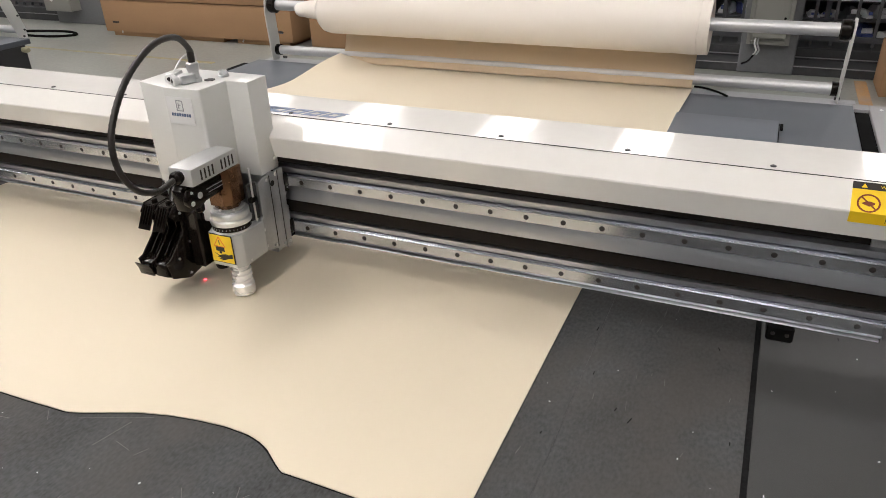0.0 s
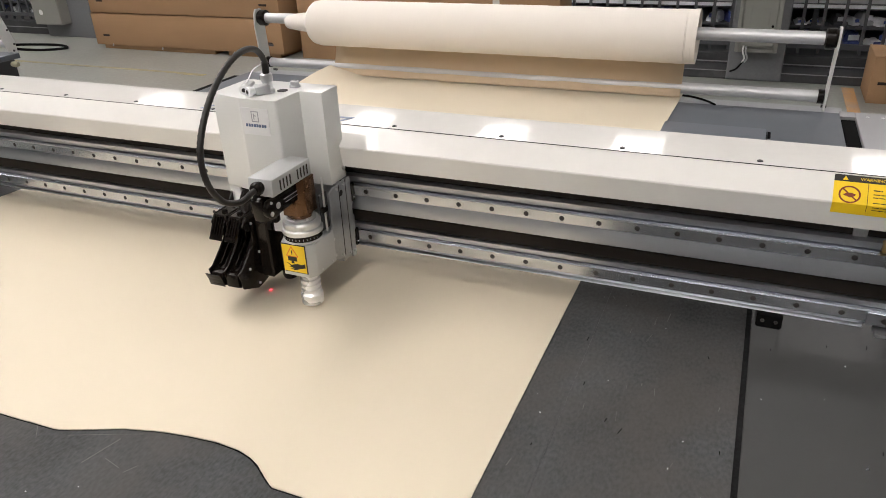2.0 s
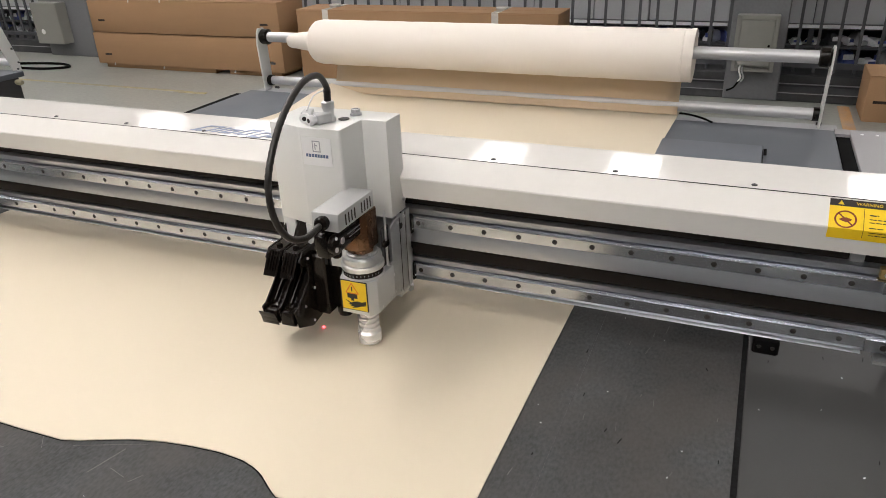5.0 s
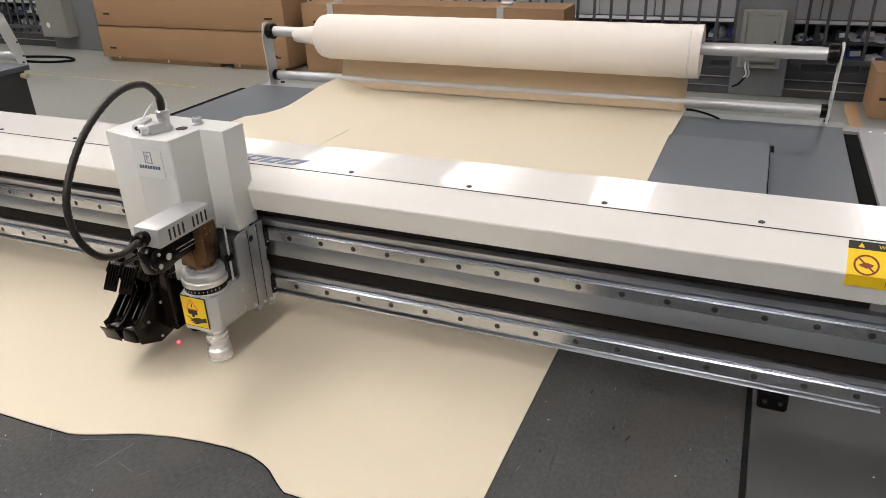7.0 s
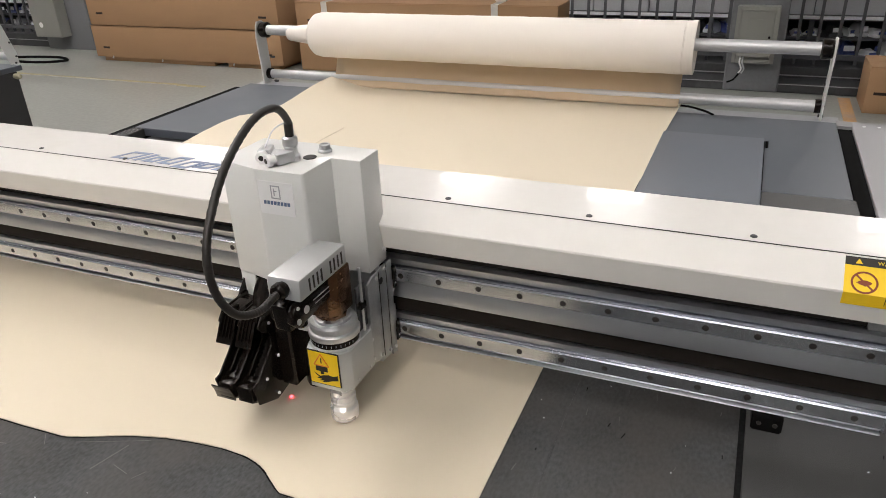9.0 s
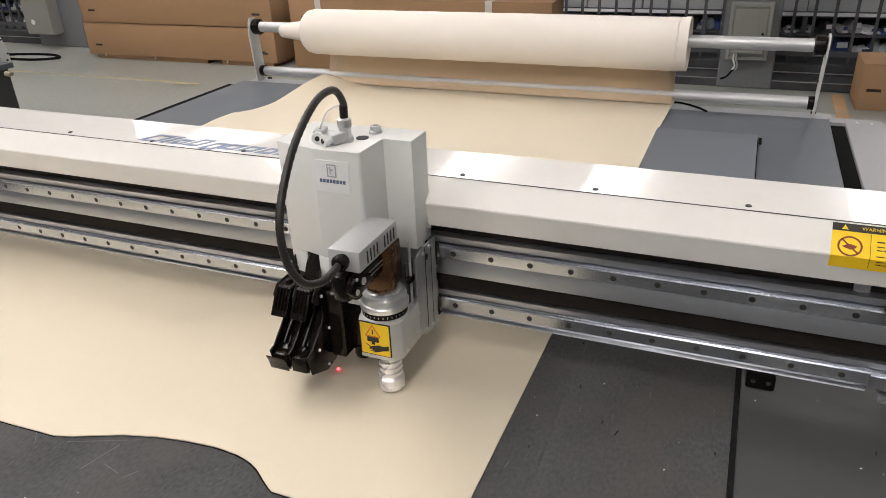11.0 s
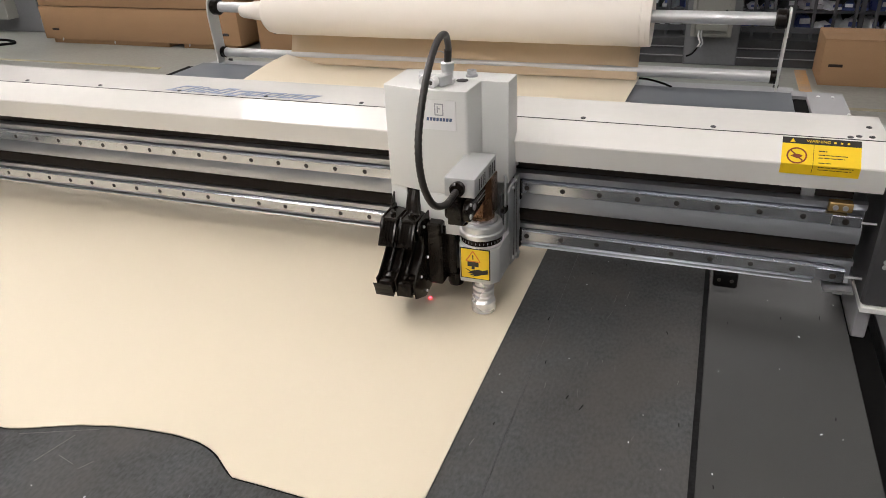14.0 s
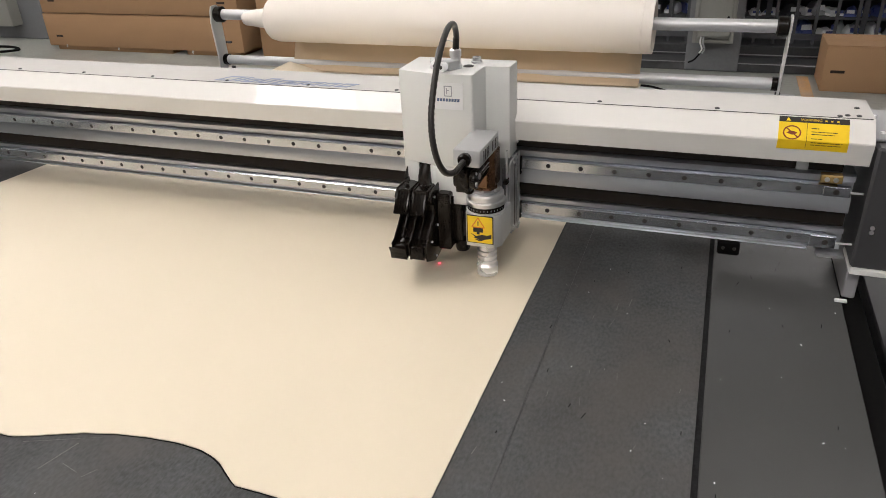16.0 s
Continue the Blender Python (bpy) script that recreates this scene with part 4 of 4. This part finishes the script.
# ---------------------------------------------------------------- cutting head (origin: under the blade, on the table)
def cutting_head():
    ob = thing("cloth_cutter", "white cloth cutter with black hose and yellow label", "cloth cutter", (-0.085, 0, TOP))
    # sheet-metal hood: plan outline, pushed upright
    plan = [(0.025, -0.006), (0.025, -0.056), (-0.018, -0.056), (-0.020, -0.118), (-0.023, -0.121), (-0.092, -0.121), (-0.096, -0.119), (-0.157, -0.105), (-0.159, -0.102), (-0.159, -0.006)]
    hood = B()
    prism(hood, plan, 0.205, 0.368, "z", 0.0012)
    part("hood", hood, M_HEAD, ob, "white painted sheet-metal hood")
    skirt = [(-0.018, -0.070), (-0.020, -0.118), (-0.023, -0.121), (-0.092, -0.121), (-0.096, -0.119), (-0.104, -0.117), (-0.104, -0.070)]
    part("hood_skirt", prism(B(), [(x, y) for x, y in skirt], 0.135, 0.2045, "z", 0.001), M_HEAD, ob, "white lower part of the hood")
    part("hood_skirt", prism(B(), [(-0.159, -0.102), (-0.129, -0.1105), (-0.129, -0.03), (-0.159, -0.03)], 0.147, 0.2045, "z", 0.001), M_HEAD, ob)
    part("hood_notch", box(B(), -0.1285, -0.1045, -0.108, -0.06, 0.165, 0.2044), M_PLASTIC, ob, "black cable slot")
    part("hood_screw", lathe(B(), [(0.003, 0.027), (0.003, 0.030), (0.0015, 0.031)], (0, -0.018, 0.225), "x", 10), M_CHROME, ob)
    # white card on the hood
    card = part("card", box(B(), -0.089, -0.037, -0.1225, -0.1213, 0.309, 0.354), M_PAPER, ob, "white paper card")
    fr = B()
    for a in ((-0.070, -0.0685, 0.331, 0.349), (-0.0575, -0.056, 0.331, 0.349), (-0.0685, -0.0575, 0.331, 0.3325), (-0.0685, -0.0575, 0.3475, 0.349), (-0.066, -0.0645, 0.335, 0.345), (-0.0645, -0.061, 0.3405, 0.342)):
        box(fr, a[0], a[1], -0.1229, -0.1224, a[2], a[3])
    part("card_mark", fr, M_GREYINK, card)
    for k in range(8):
        part("card_bar", prism(B(), [(-0.083 + k * 0.0051, 0.3225), (-0.0792 + k * 0.0051, 0.3225), (-0.0785 + k * 0.0051, 0.3275), (-0.0823 + k * 0.0051, 0.3275)], -0.1229, -0.1224, "y"), M_BLUE, card)
    # fittings on the hood
    fit = part("hose_fitting", lathe(B(), [(0.011, 0.368), (0.011, 0.374), (0.0085, 0.376), (0.0085, 0.386), (0.0100, 0.388), (0.0100, 0.398), (0.0075, 0.400)], (-0.064, -0.076, 0), "z", 18), M_CHROME, ob, "bright metal hose fitting")
    for fx, fy, turn in ((-0.097, -0.088, 20), (-0.070, -0.097, -25)):
        v = part("air_valve", moved(box(B(), -0.0085, 0.0085, -0.006, 0.020, 0.3685, 0.3835, 0.0025, 2), pose(fx, fy, 0, 0, 0, turn)), M_BOXGREY, ob, "grey air valve")
        part("valve_nut", moved(lathe(B(), [(0.0050, -0.018), (0.0078, -0.0175), (0.0082, -0.0160), (0.0082, -0.0110), (0.0062, -0.0100), (0.0062, -0.0055)], (0, 0, 0.3765), "y", 18), pose(fx, fy, 0, 0, 0, turn)), M_PAPER, v, "white push-in collar")
        part("valve_port", moved(lathe(B(), [(0.0036, -0.0184), (0.0036, -0.0181)], (0, 0, 0.3765), "y", 12), pose(fx, fy, 0, 0, 0, turn)), M_INK, v)
    part("valve_bridge", box(B(), -0.094, -0.068, -0.080, -0.070, 0.3685, 0.379, 0.002), M_BOXGREY, ob)
    part("air_line", tube(B(), [(-0.098, -0.085, 0.384), (-0.100, -0.060, 0.400), (-0.085, -0.050, 0.408), (-0.068, -0.060, 0.402), (-0.062, -0.075, 0.392)], 0.0011, 8), M_STEEL, ob, "thin white air line")
    part("top_plug", lathe(B(), [(0.0095, 0.368), (0.0095, 0.371), (0.0075, 0.372), (0.0075, 0.378), (0.0050, 0.3785), (0.0045, 0.3765)], (-0.040, -0.034, 0), "z", 16), M_STEEL, ob, "small metal plug")
    part("top_hole", lathe(B(), [(0.009, 0.3682), (0.009, 0.3690)], (-0.046, -0.062, 0), "z", 16), M_INK, ob)
    # hose
    part("hose", tube(B(), [(-0.064, -0.076, 0.396), (-0.060, -0.080, 0.420), (-0.052, -0.115, 0.447), (-0.043, -0.175, 0.446), (-0.033, -0.245, 0.412), (-0.026, -0.295, 0.355),
                            (-0.020, -0.305, 0.305), (-0.014, -0.288, 0.266), (-0.008, -0.258, 0.252), (-0.004, -0.232, 0.257), (-0.003, -0.216, 0.260)], 0.0050, 18, 14, 0.10), M_HOSE, ob, "black rubber hose in a loop")
    part("hose_sleeve", rod(B(), (-0.063, -0.077, 0.398), (-0.061, -0.079, 0.418), 0.0056, 14), M_HOSE, ob)
    # grey box with vents
    gb = part("vent_box", prism(B(), [(-0.212, 0.244), (-0.210, 0.272), (-0.104, 0.272), (-0.104, 0.244)], -0.026, 0.019, "x", 0.0015), M_BOXGREY, ob, "grey box with vent slots")
    for k, y in enumerate((-0.190, -0.181, -0.172, -0.163, -0.142, -0.133, -0.124, -0.115)):
        part("vent", box(B(), 0.0186, 0.0194, y - 0.0016, y + 0.0016, 0.2485, 0.2655), M_INK, gb, "dark vent slot")
    part("plug", lathe(B(), [(0.0085, -0.226), (0.0110, -0.222), (0.0110, -0.216), (0.0090, -0.214), (0.0090, -0.208)], (-0.004, 0, 0.259), "y", 18), M_PLASTIC, ob, "black cable gland")
    # black link under the box
    link = [(-0.120, 0.2405), (-0.120, 0.213)] + [(-0.206 + 0.0165 * math.cos(a), 0.2225 + 0.0165 * math.sin(a)) for a in [math.radians(d) for d in range(300, 79, -20)]]
    part("pivot_arm", prism(B(), link, 0.003, 0.012, "x", 0.0012), M_PLASTIC, ob, "black pivot link with rounded end")
    part("arm_back", prism(B(), [(-0.214, 0.200), (-0.218, 0.236), (-0.206, 0.2432), (-0.135, 0.2432), (-0.135, 0.216), (-0.185, 0.196)], -0.022, 0.000, "x", 0.002), M_PLASTIC, ob, "black clamp body")
    part("arm_groove", box(B(), 0.0118, 0.0124, -0.178, -0.140, 0.2265, 0.2280), M_GREYINK, ob)
    part("arm_groove", box(B(), 0.0118, 0.0124, -0.174, -0.140, 0.2205, 0.2215), M_GREYINK, ob)
    for y, z, r in ((-0.194, 0.2235, 0.0052), (-0.212, 0.2160, 0.0040), (-0.211, 0.2340, 0.0024)):
        part("arm_screw", lathe(B(), [(r, 0.0115), (r, 0.0132), (r * 0.8, 0.0140)], (0, y, z), "x", 16), M_CHROME, ob)
    part("arm_boss", lathe(B(), [(0.014, -0.026), (0.014, -0.0215)], (0, -0.200, 0.219), "x", 20), M_PLASTIC, ob)
    part("arm_knob", lathe(B(), [(0.006, 0.184), (0.0085, 0.187), (0.0085, 0.198), (0.006, 0.201)], (-0.012, -0.176, 0), "z", 16), M_PLASTIC, ob, "black knob under the link")
    part("cable_tongue", tube(B(), [(-0.116, -0.104, 0.196), (-0.115, -0.118, 0.180), (-0.108, -0.132, 0.167), (-0.096, -0.138, 0.158)], 0.0122, 14), M_PLASTIC, ob, "thick black cable into the holder")
    # brown motor and turned collar
    CY = -0.122
    mo = [(-0.018, CY - 0.022), (0.009, CY - 0.022), (0.020, CY - 0.010), (0.020, CY + 0.022), (-0.024, CY + 0.022), (-0.024, CY - 0.014)]
    part("motor", prism(B(), mo, 0.1800, 0.2435, "z", 0.0015), M_BROWN, ob, "amber-brown anodised motor")
    part("motor_foot", lathe(B(), [(0.0215, 0.1745), (0.0225, 0.1797)], (-0.001, CY, 0), "z", 8), M_BROWN, ob, "tapered amber-brown motor foot")
    part("motor_washer", lathe(B(), [(0.0255, 0.1695), (0.0255, 0.1735), (0.0235, 0.1745)], (0.000, CY, 0), "z", 36), M_STEEL, ob, "grey steel washer")
    for a in (-60, 0, 55):
        part("washer_screw", lathe(B(), [(0.0024, 0.1735), (0.0020, 0.1765)], (0.002 + 0.0238 * math.sin(math.radians(a)), CY - 0.0238 * math.cos(math.radians(a)), 0), "z", 8), M_CHROME, ob)
    part("collar", lathe(B(), [(0.0300, 0.1465), (0.0345, 0.1472), (0.0350, 0.1490), (0.0350, 0.1545), (0.0340, 0.1560), (0.0315, 0.1568), (0.0315, 0.1590), (0.0325, 0.1598), (0.0325, 0.1660), (0.0310, 0.1688), (0.0255, 0.1694)], (0.000, CY, 0), "z", 40), M_CHROME, ob, "bright turned collar")
    part("collar_band", lathe(B(), [(0.0325, 0.1372), (0.0328, 0.1376), (0.0328, 0.1455), (0.0320, 0.1464)], (0.000, CY, 0), "z", 36), M_PLASTIC, ob, "black rubber band")
    part("collar_ring", lathe(B(), [(0.0330, 0.1340), (0.0345, 0.1343), (0.0345, 0.1364), (0.0330, 0.1371)], (0.000, CY, 0), "z", 36), M_CHROME, ob, "thin bright ring")
    me = mesh_of("band_mark", box(B(), -0.0005, 0.0005, -0.0331, -0.0325, 0.1400, 0.1430), M_GREYINK)
    for k in range(-5, 8):
        b = new("band_mark", me)
        b.parent = ob
        b.matrix_basis = pose(0.000, CY, 0, 0, 0, k * 11)
    # lower block with the label
    blk = [(-0.032, -0.060), (-0.032, -0.140), (-0.026, -0.1545), (0.0245, -0.1545), (0.0345, -0.141), (0.0345, -0.082)]
    part("blade_block", prism(B(), blk, 0.073, 0.1335, "z", 0.0012), M_BOXGREY, ob, "silver-grey blade block")
    lb = part("hand_label", box(B(), -0.0250, 0.0235, -0.1562, -0.1549, 0.0805, 0.1345, 0.0004), M_INK, ob, "yellow label with a pressed hand sign")
    part("label_face", box(B(), -0.0232, 0.0217, -0.1568, -0.1563, 0.0823, 0.1327), M_YELLOW, lb)
    tri = B()
    for a, b in (((-0.0115, 0.112), (0, 0.130)), ((0, 0.130), (0.0115, 0.112)), ((-0.0115, 0.112), (0.0115, 0.112))):
        rod(tri, (a[0] - 0.004, -0.1569, a[1]), (b[0] - 0.004, -0.1569, b[1]), 0.0009, 6)
    part("label_triangle", tri, M_ORANGE, lb, "orange triangle outline")
    part("label_mark", box(B(), -0.0048, -0.0032, -0.1572, -0.1568, 0.1155, 0.1235), M_INK, lb)
    part("label_press", prism(B(), [(-0.013, 0.103), (0.005, 0.103), (0.005, 0.112), (-0.013, 0.112)], -0.1572, -0.1568, "y"), M_INK, lb)
    part("label_press", prism(B(), [(-0.0065, 0.0985), (-0.0015, 0.0985), (-0.0015, 0.103), (-0.0065, 0.103)], -0.1572, -0.1568, "y"), M_INK, lb)
    part("label_hand", prism(B(), [(-0.017, 0.099), (-0.013, 0.0975), (-0.008, 0.0945), (-0.003, 0.0965), (0.005, 0.0985), (0.012, 0.0975), (0.020, 0.1005), (0.020, 0.0925), (0.010, 0.0900), (0.003, 0.0870), (-0.006, 0.0850), (-0.002, 0.0885), (-0.010, 0.0870), (-0.005, 0.0905), (-0.013, 0.0905), (-0.009, 0.0930)], -0.1572, -0.1568, "y"), M_INK, lb)
    part("nozzle", lathe(B(), [(0.0150, 0.006), (0.0170, 0.0045), (0.0198, 0.0060), (0.0200, 0.012), (0.0194, 0.0150), (0.0200, 0.0165), (0.0198, 0.0240), (0.0160, 0.0275), (0.0150, 0.0290),
                               (0.0180, 0.0300), (0.0180, 0.0345), (0.0150, 0.0355), (0.0150, 0.0385), (0.0180, 0.0395), (0.0180, 0.0440), (0.0150, 0.0450), (0.0150, 0.0480),
                               (0.0180, 0.0490), (0.0180, 0.0540), (0.0150, 0.0550), (0.0150, 0.0760)], (0.001, CY, 0), "z", 32), M_NOZZLE, ob, "bright ringed presser nozzle")
    for x, y in ((0.0355, -0.128), (0.0355, -0.095)):
        part("block_pin", lathe(B(), [(0.0022, x - 0.001), (0.0018, x)], (0, y, 0.079), "x", 8), M_CHROME, ob)
    # carriage: plates towards the rails
    part("side_plate", prism(B(), [(-0.020, 0.2045), (-0.020, 0.052), (-0.046, 0.056), (-0.046, 0.2045)], 0.0265, 0.0292, "x", 0.0005), M_STEEL, ob, "zinc-plated side plate")
    part("side_plate", prism(B(), [(-0.0468, 0.2045), (-0.0468, 0.062), (-0.082, 0.073), (-0.086, 0.080), (-0.086, 0.1335), (-0.078, 0.1375), (-0.078, 0.198), (-0.064, 0.2045)], 0.0285, 0.0318, "x", 0.0005), M_STEEL, ob, "zinc-plated side plate")
    edge = [(-0.0195, 0.205), (-0.0195, 0.050), (-0.006, 0.047), (-0.006, 0.085), (-0.002, 0.088), (-0.002, 0.128), (-0.006, 0.131), (-0.006, 0.150), (-0.002, 0.153), (-0.002, 0.168), (-0.006, 0.171), (-0.006, 0.205)]
    part("edge_strip", prism(B(), edge, 0.0285, 0.0310, "x", 0.0004), M_STEEL, ob, "notched zinc edge strip")
    for y in (-0.0468, -0.0200):
        part("plate_seam", box(B(), 0.0290, 0.0324 if y < -0.03 else 0.0296, y - 0.0007, y + 0.0007, 0.066, 0.2035), M_INK, ob, "dark seam between plates")
    part("carriage_plate", box(B(), -0.135, 0.0260, -0.044, -0.030, 0.050, 0.206, 0.001), M_STEEL, ob, "steel carriage plate")
    part("plate_slot", box(B(), 0.0240, 0.0270, -0.1005, -0.0785, 0.1385, 0.2040), M_DARK, ob, "dark gap beside the plate")
    part("guide_rod", rod(B(), (0.0300, -0.0935, 0.1370), (0.0300, -0.0935, 0.2340), 0.0019, 12), M_CHROME, ob, "thin guide rod")
    part("rod_clamp", box(B(), 0.0240, 0.0330, -0.101, -0.086, 0.172, 0.182, 0.0015), M_PLASTIC, ob, "black clamp on the guide rod")
    for y, z, x in ((-0.081, 0.114, 0.0318), (-0.080, 0.082, 0.0318), (-0.055, 0.198, 0.0318), (-0.055, 0.072, 0.0318), (-0.026, 0.198, 0.0292), (-0.026, 0.062, 0.0292), (-0.012, 0.060, 0.0310)):
        part("plate_screw", lathe(B(), [(0.0030, x), (0.0030, x + 0.0020), (0.0020, x + 0.0028)], (0, y, z), "x", 12), M_CHROME, ob)
    part("plate_hole", lathe(B(), [(0.0054, 0.0291), (0.0054, 0.0295)], (0, -0.0365, 0.1845), "x", 16), M_INK, ob)
    for z in (0.176, 0.086):
        part("wiper", box(B(), 0.0270, 0.0330, -0.0055, 0.004, z - 0.020, z + 0.014, 0.0010), M_PLASTIC, ob, "black rail wiper")
        part("wiper_screw", lathe(B(), [(0.0016, 0.0330), (0.0013, 0.0340)], (0, -0.001, z - 0.012), "x", 10), M_CHROME, ob)
    for z in (0.1755, 0.0855):
        for sx in (-0.10, -0.004):
            part("rail_block", box(B(), sx - 0.03, sx + 0.031, -0.029, -0.0012, z - 0.019, z + 0.019, 0.002), M_PLASTIC, ob, "black rail slide block")
    # black bracket with stepped plates and flaps
    step = [(-0.198, 0.074), (-0.193, 0.050), (-0.154, 0.033), (-0.128, 0.038), (-0.060, 0.062), (-0.060, 0.168), (-0.120, 0.174), (-0.160, 0.173), (-0.172, 0.160),
            (-0.164, 0.149), (-0.150, 0.141), (-0.149, 0.122), (-0.164, 0.107), (-0.190, 0.085), (-0.200, 0.083)]
    for x in (-0.153, -0.1215, -0.090):
        part("stepped_plate", prism(B(), step, x, x + 0.0025, "x", 0.0005), M_PLASTIC, ob, "glossy black stepped plate")
    inner = [(-0.200, 0.063), (-0.194, 0.051), (-0.148, 0.047), (-0.062, 0.088), (-0.062, 0.166), (-0.158, 0.168), (-0.163, 0.158), (-0.146, 0.145), (-0.145, 0.123), (-0.161, 0.105), (-0.184, 0.083), (-0.198, 0.078)]
    for x in (-0.1503, -0.1188):
        part("holder_body", prism(B(), [(y + 0.010, z) for y, z in inner], x, x + 0.0270, "x", 0.0006), M_PLASTIC, ob, "black holder body")
        part("front_pad", prism(B(), [(-0.198, 0.078), (-0.2005, 0.056), (-0.190, 0.050), (-0.184, 0.080)], x + 0.002, x + 0.025, "x", 0.0008), M_PLASTIC, ob, "black front pad")
        part("cartridge_cap", box(B(), x + 0.001, x + 0.026, -0.166, -0.125, 0.162, 0.1735, 0.002), M_PLASTIC, ob, "black cartridge cap")
        part("guide_ridge", prism(B(), [(-0.134, 0.142), (-0.134, 0.121), (-0.178, 0.083), (-0.184, 0.090), (-0.145, 0.126), (-0.144, 0.142)], x + 0.0125, x + 0.0145, "x"), M_PLASTIC, ob)
        fl = part("flap", prism(B(), [(-0.160, 0.170), (-0.184, 0.133), (-0.1855, 0.1345), (-0.162, 0.1735)], x - 0.001, x + 0.0245, "x", 0.0003), M_PLASTIC, ob, "black ribbed spring flap")
        for k in range(4):
            part("flap_rib", prism(B(), [(-0.1635, 0.1715), (-0.182, 0.1430), (-0.184, 0.1435), (-0.165, 0.1735)], x + 0.003 + k * 0.0055, x + 0.0048 + k * 0.0055, "x"), M_PLASTIC, fl)
        part("cap_screw", lathe(B(), [(0.0050, 0.1735), (0.0050, 0.1770), (0.0030, 0.1785)], (x + 0.013, -0.150, 0), "z", 12), M_PLASTIC, ob, "black cap screw")
    part("lip", prism(B(), [(-0.197, 0.052), (-0.2005, 0.066), (-0.2055, 0.0775), (-0.2065, 0.0765), (-0.202, 0.066), (-0.199, 0.052)], -0.1555, -0.124, "x", 0.0003), M_PLASTIC, ob, "black bent lip")
    part("rear_guard", prism(B(), [(-0.125, 0.168), (-0.100, 0.196), (-0.060, 0.196), (-0.060, 0.168)], -0.1555, -0.1530, "x", 0.0004), M_PLASTIC, ob, "thin black guard plate")
    part("paper_tab", prism(B(), [(-0.128, 0.168), (-0.110, 0.176), (-0.098, 0.170), (-0.112, 0.166)], -0.112, -0.108, "y"), M_PAPER, ob, "white paper tab")
    part("holder_block", box(B(), -0.0872, -0.062, -0.140, -0.075, 0.050, 0.160, 0.003), M_PLASTIC, ob, "black holder block")
    for k in range(5):
        part("block_rib", box(B(), -0.0625, -0.0600, -0.125 + k * 0.0095, -0.120 + k * 0.0095, 0.075, 0.150), M_PLASTIC, ob)
    part("holder_arm", box(B(), -0.078, -0.045, -0.120, -0.050, 0.060, 0.150, 0.003), M_PLASTIC, ob, "black holder arm")
    part("arm_foot", lathe(B(), [(0.012, 0.040), (0.014, 0.046), (0.014, 0.062)], (-0.050, -0.108, 0), "z", 16), M_PLASTIC, ob)
    part("back_strap", prism(B(), [(-0.070, 0.150), (-0.070, 0.210), (-0.055, 0.210), (-0.055, 0.150)], -0.135, -0.105, "x", 0.001), M_PLASTIC, ob)
    for x, y, z in ((-0.0877, -0.172, 0.080), (-0.0877, -0.152, 0.043), (-0.0877, -0.112, 0.125), (-0.0877, -0.1405, 0.0995), (-0.0877, -0.150, 0.158), (-0.0877, -0.128, 0.098)):
        part("plate_screw", lathe(B(), [(0.0024, 0.0015), (0.0020, 0.0035)], (x, y, z), "x", 10), M_CHROME, ob)
    part("laser_spot", lathe(B(), [(0.0027, 0.0044), (0.0027, 0.0047)], (-0.097, -0.113, 0), "z", 16), M_LASER, ob, "small red laser spot")
    return ob


HEAD = cutting_head()


# ---------------------------------------------------------------- what moves
# seconds, place of the gantry along the table, place of the head along the beam
DRIVE = [
    (0.0, 0.0548, -0.3395), (0.5, 0.0230, -0.3295), (1.0, 0.0301, -0.2608), (1.5, 0.0929, -0.2538), (2.0, 0.1153, -0.2136), (2.5, 0.0530, -0.2116),
    (3.0, 0.0302, -0.1840), (3.5, 0.0433, -0.1285), (4.0, 0.1096, -0.1229), (4.2, 0.1148, -0.1054), (4.7, 0.100, -0.075), (5.3, 0.040, -0.095), (5.8, -0.010, -0.150), (6.3, -0.0347, -0.2084), (6.5, -0.0337, -0.2468),
    (7.0, -0.0720, -0.2925), (7.5, -0.1121, -0.1937), (8.0, -0.1277, -0.0923), (8.5, -0.1284, -0.0499), (9.2, -0.125, -0.005), (10.0, -0.105, 0.025), (10.6, -0.075, 0.035), (11.0, -0.0419, 0.0274), (11.5, -0.0005, 0.0005), (12.0, 0.0297, 0.0383),
    (12.5, 0.0278, 0.1185), (13.0, 0.0413, 0.1609), (13.5, 0.1121, 0.1612), (14.0, 0.1618, 0.1633), (14.5, 0.1793, 0.1624), (15.0, 0.2298, 0.1635),
    (15.5, 0.2981, 0.1644), (16.0, 0.3071, 0.1219),
]


def motions():
    walk(GANTRY, [(t, pose(0, g, TOP)) for t, g, h in DRIVE])
    walk(HEAD, [(t, pose(h - 0.085, g, TOP)) for t, g, h in DRIVE])


motions()
